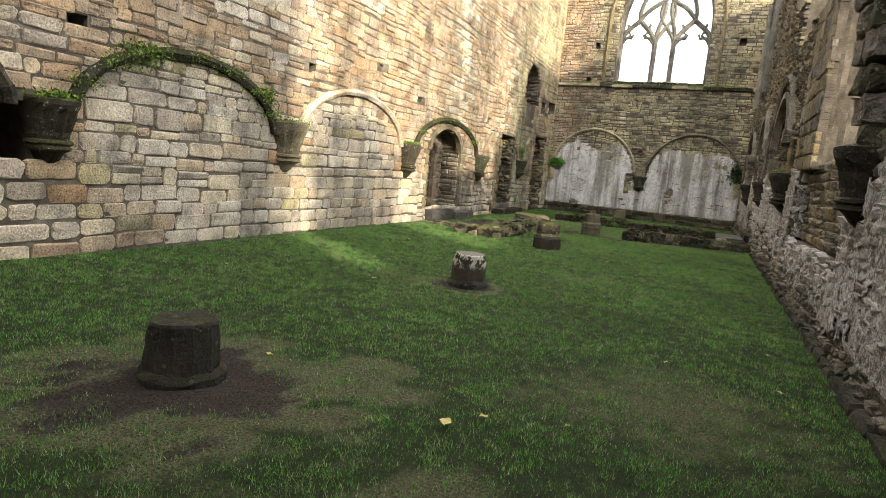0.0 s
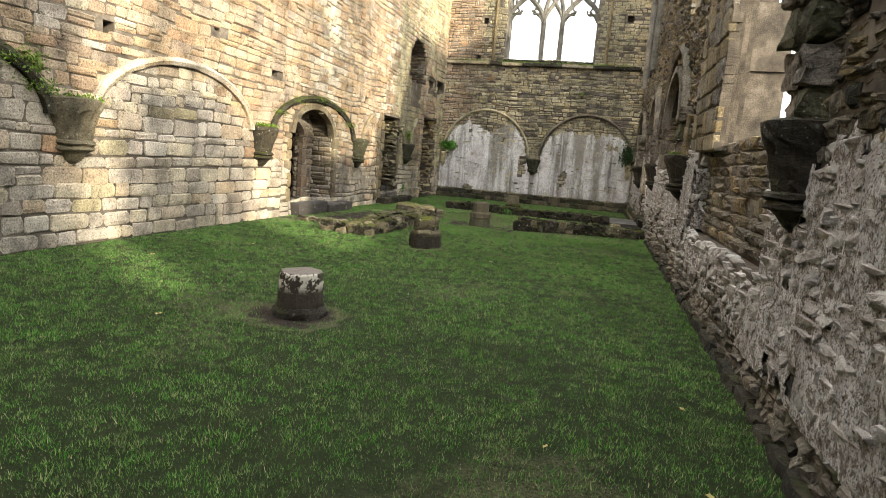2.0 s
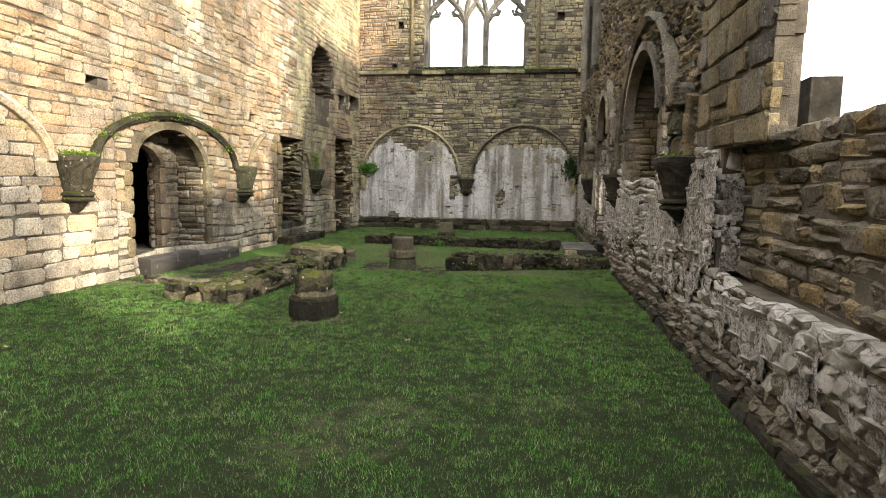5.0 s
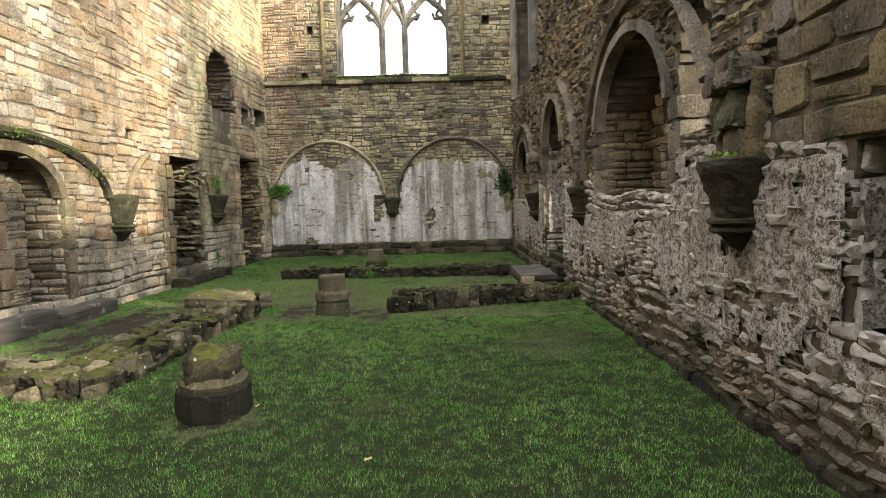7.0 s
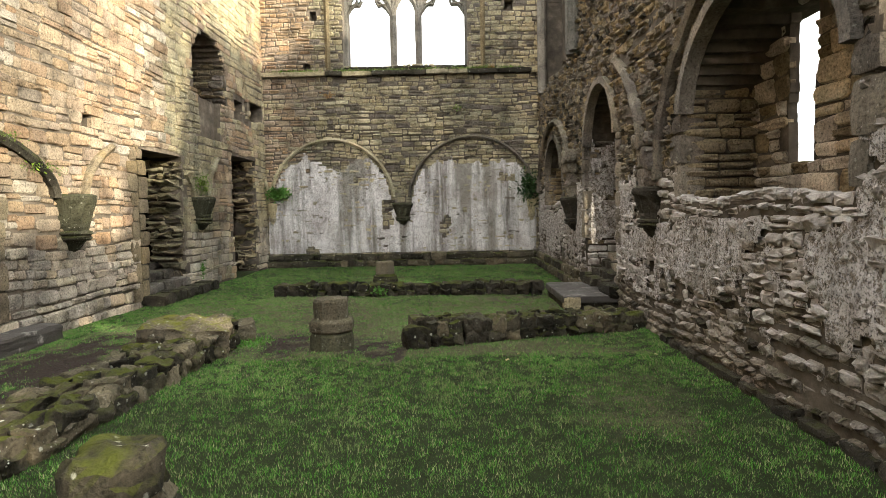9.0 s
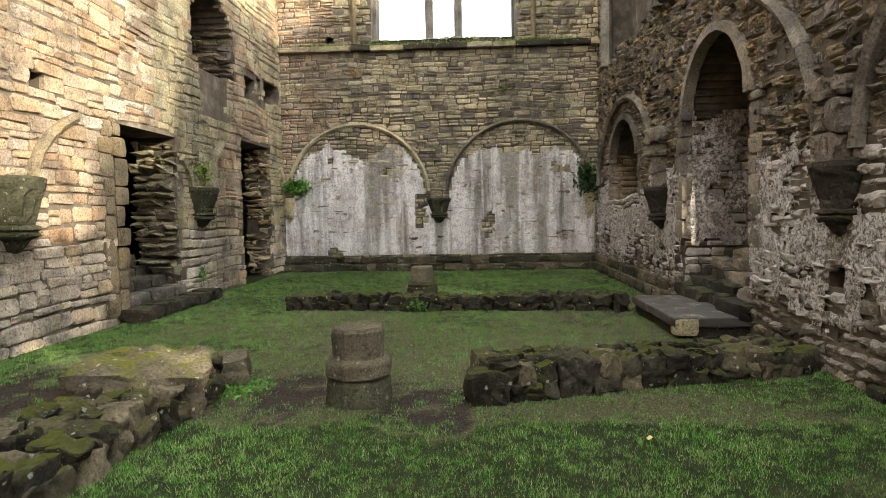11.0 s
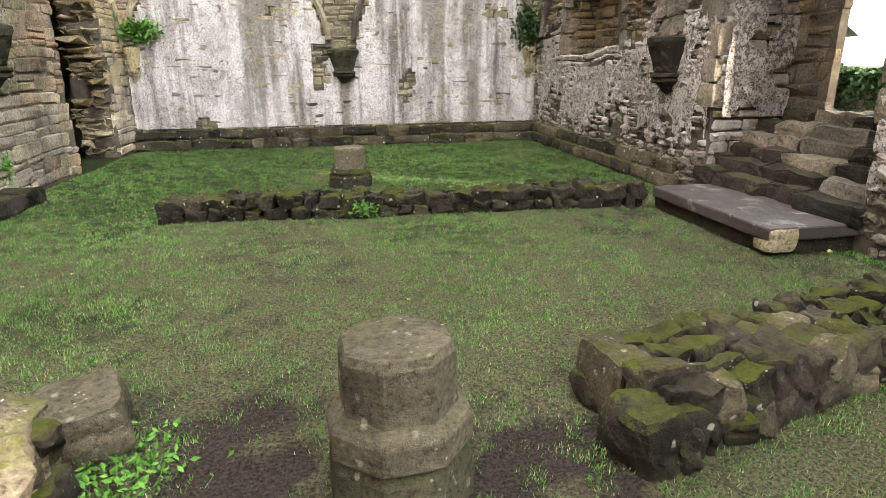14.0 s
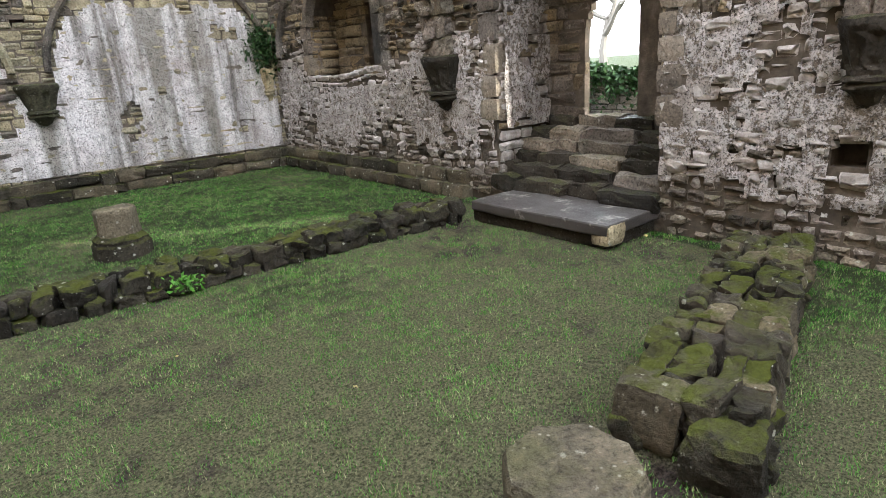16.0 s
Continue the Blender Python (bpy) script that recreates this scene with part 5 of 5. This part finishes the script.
def make_grass():
    rng = np.random.default_rng(3)
    zones = [(-8.05, 0.2, 3.0, 12.0, 8000), (-8.05, 0.2, 12.0, 17.0, 8000), (-8.05, 0.2, 17.0, 24.0, 13000), (-8.05, 0.2, 24.0, 29.7, 6000), (-13.0, -9.8, 14.5, 20.0, 500), (1.8, 7.0, 18.0, 32.0, 500)]
    P = []
    for x0, x1, y0, y1, dens in zones:
        n = int((x1 - x0) * (y1 - y0) * dens)
        P.append(np.stack([rng.uniform(x0, x1, n), rng.uniform(y0, y1, n)], 1))
    P = np.concatenate(P)
    gx, gy, res = -13.2, 2.8, 0.125
    w, h = int(20.4 / res) + 1, int(29.4 / res) + 1
    bare = np.array([[bare_at(gx + i * res, gy + j * res) if -8.3 < gx + i * res < 0.3 else 0.0 for i in range(w)] for j in range(h)])
    high = np.array([[ground_height(gx + i * res, gy + j * res) for i in range(w)] for j in range(h)])
    i, j = ((P[:, 0] - gx) / res).astype(int).clip(0, w - 1), ((P[:, 1] - gy) / res).astype(int).clip(0, h - 1)
    b, z = bare[j, i], high[j, i]
    tuft = rng.uniform(0, 1, (700, 700))
    tuft = (tuft + np.roll(tuft, 1, 0) + np.roll(tuft, 1, 1) + np.roll(np.roll(tuft, 1, 0), 1, 1)) / 4
    thick = tuft[(P[:, 1] / 0.045).astype(int) % 700, (P[:, 0] / 0.045).astype(int) % 700]
    thick = np.clip((thick - 0.30) * 3.2, 0.2, 1.0)
    keep = rng.uniform(0, 1, len(P)) < thick * (1 - np.clip((b - 0.25) * 1.35, 0, 0.985))
    tall_by = thick[keep]
    P, z, b = P[keep], z[keep], b[keep]
    n = len(P)
    tall = rng.uniform(0.010, 0.027, n) * (1.15 - 0.5 * b) * (0.6 + 0.55 * tall_by)
    stray = rng.uniform(0, 1, n) < 0.05
    tall = np.where(stray, tall * 1.7, tall)
    ang, lean = rng.uniform(0, 2 * np.pi, n), rng.uniform(0.2, 1.1, n)
    wide = rng.uniform(0.0014, 0.0032, n)
    fx, fy = np.cos(ang), np.sin(ang)
    V = np.zeros((n, 3, 3), np.float32)
    V[:, 0] = np.stack([P[:, 0] - fy * wide, P[:, 1] + fx * wide, z - 0.004], 1)
    V[:, 1] = np.stack([P[:, 0] + fy * wide, P[:, 1] - fx * wide, z - 0.004], 1)
    V[:, 2] = np.stack([P[:, 0] + fx * tall * lean, P[:, 1] + fy * tall * lean, z + tall], 1)
    me = bpy.data.meshes.new("grass")
    me.vertices.add(n * 3)
    me.vertices.foreach_set("co", V.ravel())
    me.loops.add(n * 3)
    me.loops.foreach_set("vertex_index", np.arange(n * 3, dtype=np.int32))
    me.polygons.add(n)
    me.polygons.foreach_set("loop_start", np.arange(0, n * 3, 3, dtype=np.int32))
    me.update(calc_edges=True)
    me.materials.append(M_GRASS)
    tagged(new("grass", me), "short green grass blades of the damp turf", "grass", kind="stuff")


make_grass()

# ---- beyond the garden door ----
garden_wall = tagged(new("garden_wall"), "distant rubble garden wall overgrown with ivy", "wall")
m = face_matrix((11.0, 0, 0), (0, 1, 0), (-1, 0, 0))
part("wall_body", box_mesh("wall_body", (11.0, 18.0, -0.2), (11.6, 52.0, 1.35), M_MORTAR), garden_wall)
stone_face(garden_wall, "stones", m, 18.0, 52.0, -0.05, 1.35, lambda u, v: True, lambda u, v, r: M_RUBBLE, 91, course=(0.15, 0.28), length=(0.25, 0.6))
rnd = random.Random(8)
soup = Soup()
for _ in range(9000):
    p = Vector((11.0 - abs(rnd.gauss(0, 0.22)), rnd.uniform(24, 50), 0))
    p.z = 1.5 - abs(rnd.gauss(0, 0.5)) + 0.12 * math.sin(p.y * 1.7)
    q = Euler((rnd.uniform(0, 6.3), rnd.uniform(-1, 1), rnd.uniform(0, 6.3))).to_matrix()
    soup.add([p + q @ Vector(v) * 0.09 for v in ((0, -1, 0), (0.6, 0, 0.1), (0, 1, 0), (-0.6, 0, 0.1))], [(0, 1, 2), (0, 2, 3)])
tagged(new("ivy_hedge", soup.mesh("ivy_hedge", M_IVY)), "dark ivy covering the garden wall", "ivy", kind="stuff")


def make_tree(x, y, z, height, seed):
    rnd = random.Random(seed)
    tree = tagged(new("tree"), "bare winter tree with spreading grey branches", "tree")
    trunk, limbs = Soup(), Soup()

    def limb(p, d, r, length, depth):
        pts, q = [p.copy()], p.copy()
        for _ in range(4):
            d = (d + Vector((rnd.gauss(0, 0.16), rnd.gauss(0, 0.16), rnd.gauss(0.03, 0.1)))).normalized()
            q = q + d * length / 4
            pts.append(q.copy())
        side = d.orthogonal().normalized()
        up = d.cross(side)
        n = 6 if depth < 2 else 3
        vs = [pt + (side * math.cos(6.2832 * k / n) + up * math.sin(6.2832 * k / n)) * r * (1 - 0.14 * i) for i, pt in enumerate(pts) for k in range(n)]
        (trunk if depth == 0 else limbs).add(vs, [(i * n + k, i * n + (k + 1) % n, (i + 1) * n + (k + 1) % n, (i + 1) * n + k) for i in range(4) for k in range(n)])
        if depth < 5:
            for _ in range(4 if depth == 0 else 3):
                s = pts[rnd.choice((2, 3, 4, 4))]
                nd = (d + Vector((rnd.gauss(0, 0.62), rnd.gauss(0, 0.62), rnd.gauss(0.05, 0.35)))).normalized()
                limb(s, nd, r * rnd.uniform(0.45, 0.62), length * rnd.uniform(0.62, 0.85), depth + 1)

    limb(Vector((x, y, z)), Vector((0, 0, 1)), height * 0.03, height * 0.33, 0)
    part("trunk", trunk.mesh("trunk", M_BARK), tree)
    part("branches", limbs.mesh("branches", M_BARK), tree)


make_tree(31.0, 44.2, -0.05, 13.0, 4)
make_tree(13.0, 20.5, -0.05, 11.0, 9)


def make_house(x0, x1, y0, y1, z0, eaves, ridge):
    house = tagged(new("house"), "low stone outbuilding with grey slate roof", "house")
    part("wall", box_mesh("wall", (x0, y0, z0), (x1, y1, eaves), M_GREY), house)
    s = Soup()
    for k in range(14):
        t0, t1 = k / 14, (k + 1.15) / 14
        xa, za = x0 - 0.3 + (x1 - x0 + 0.6) / 2 * t0, eaves + (ridge - eaves) * t0
        xb, zb = x0 - 0.3 + (x1 - x0 + 0.6) / 2 * t1, eaves + (ridge - eaves) * t1
        y = y0 - 0.2
        while y < y1 + 0.2:
            s.add([Vector((xa, y, za + 0.05)), Vector((xa, y + 0.38, za + 0.05)), Vector((xb, y + 0.38, zb)), Vector((xb, y, zb))], [(0, 1, 2, 3)])
            y += 0.4
    xm = (x0 + x1) / 2
    s.add([Vector((xm, y0 - 0.2, ridge)), Vector((xm, y1 + 0.2, ridge)), Vector((x1 + 0.3, y1 + 0.2, eaves)), Vector((x1 + 0.3, y0 - 0.2, eaves))], [(0, 1, 2, 3)])
    s.add([Vector((x0, y0, eaves)), Vector((x1, y0, eaves)), Vector((xm, y0, ridge))], [(0, 1, 2)])
    part("roof", s.mesh("roof", M_SLATE), house)


make_house(6.0, 10.5, 33.0, 42.0, -0.1, 2.3, 4.0)
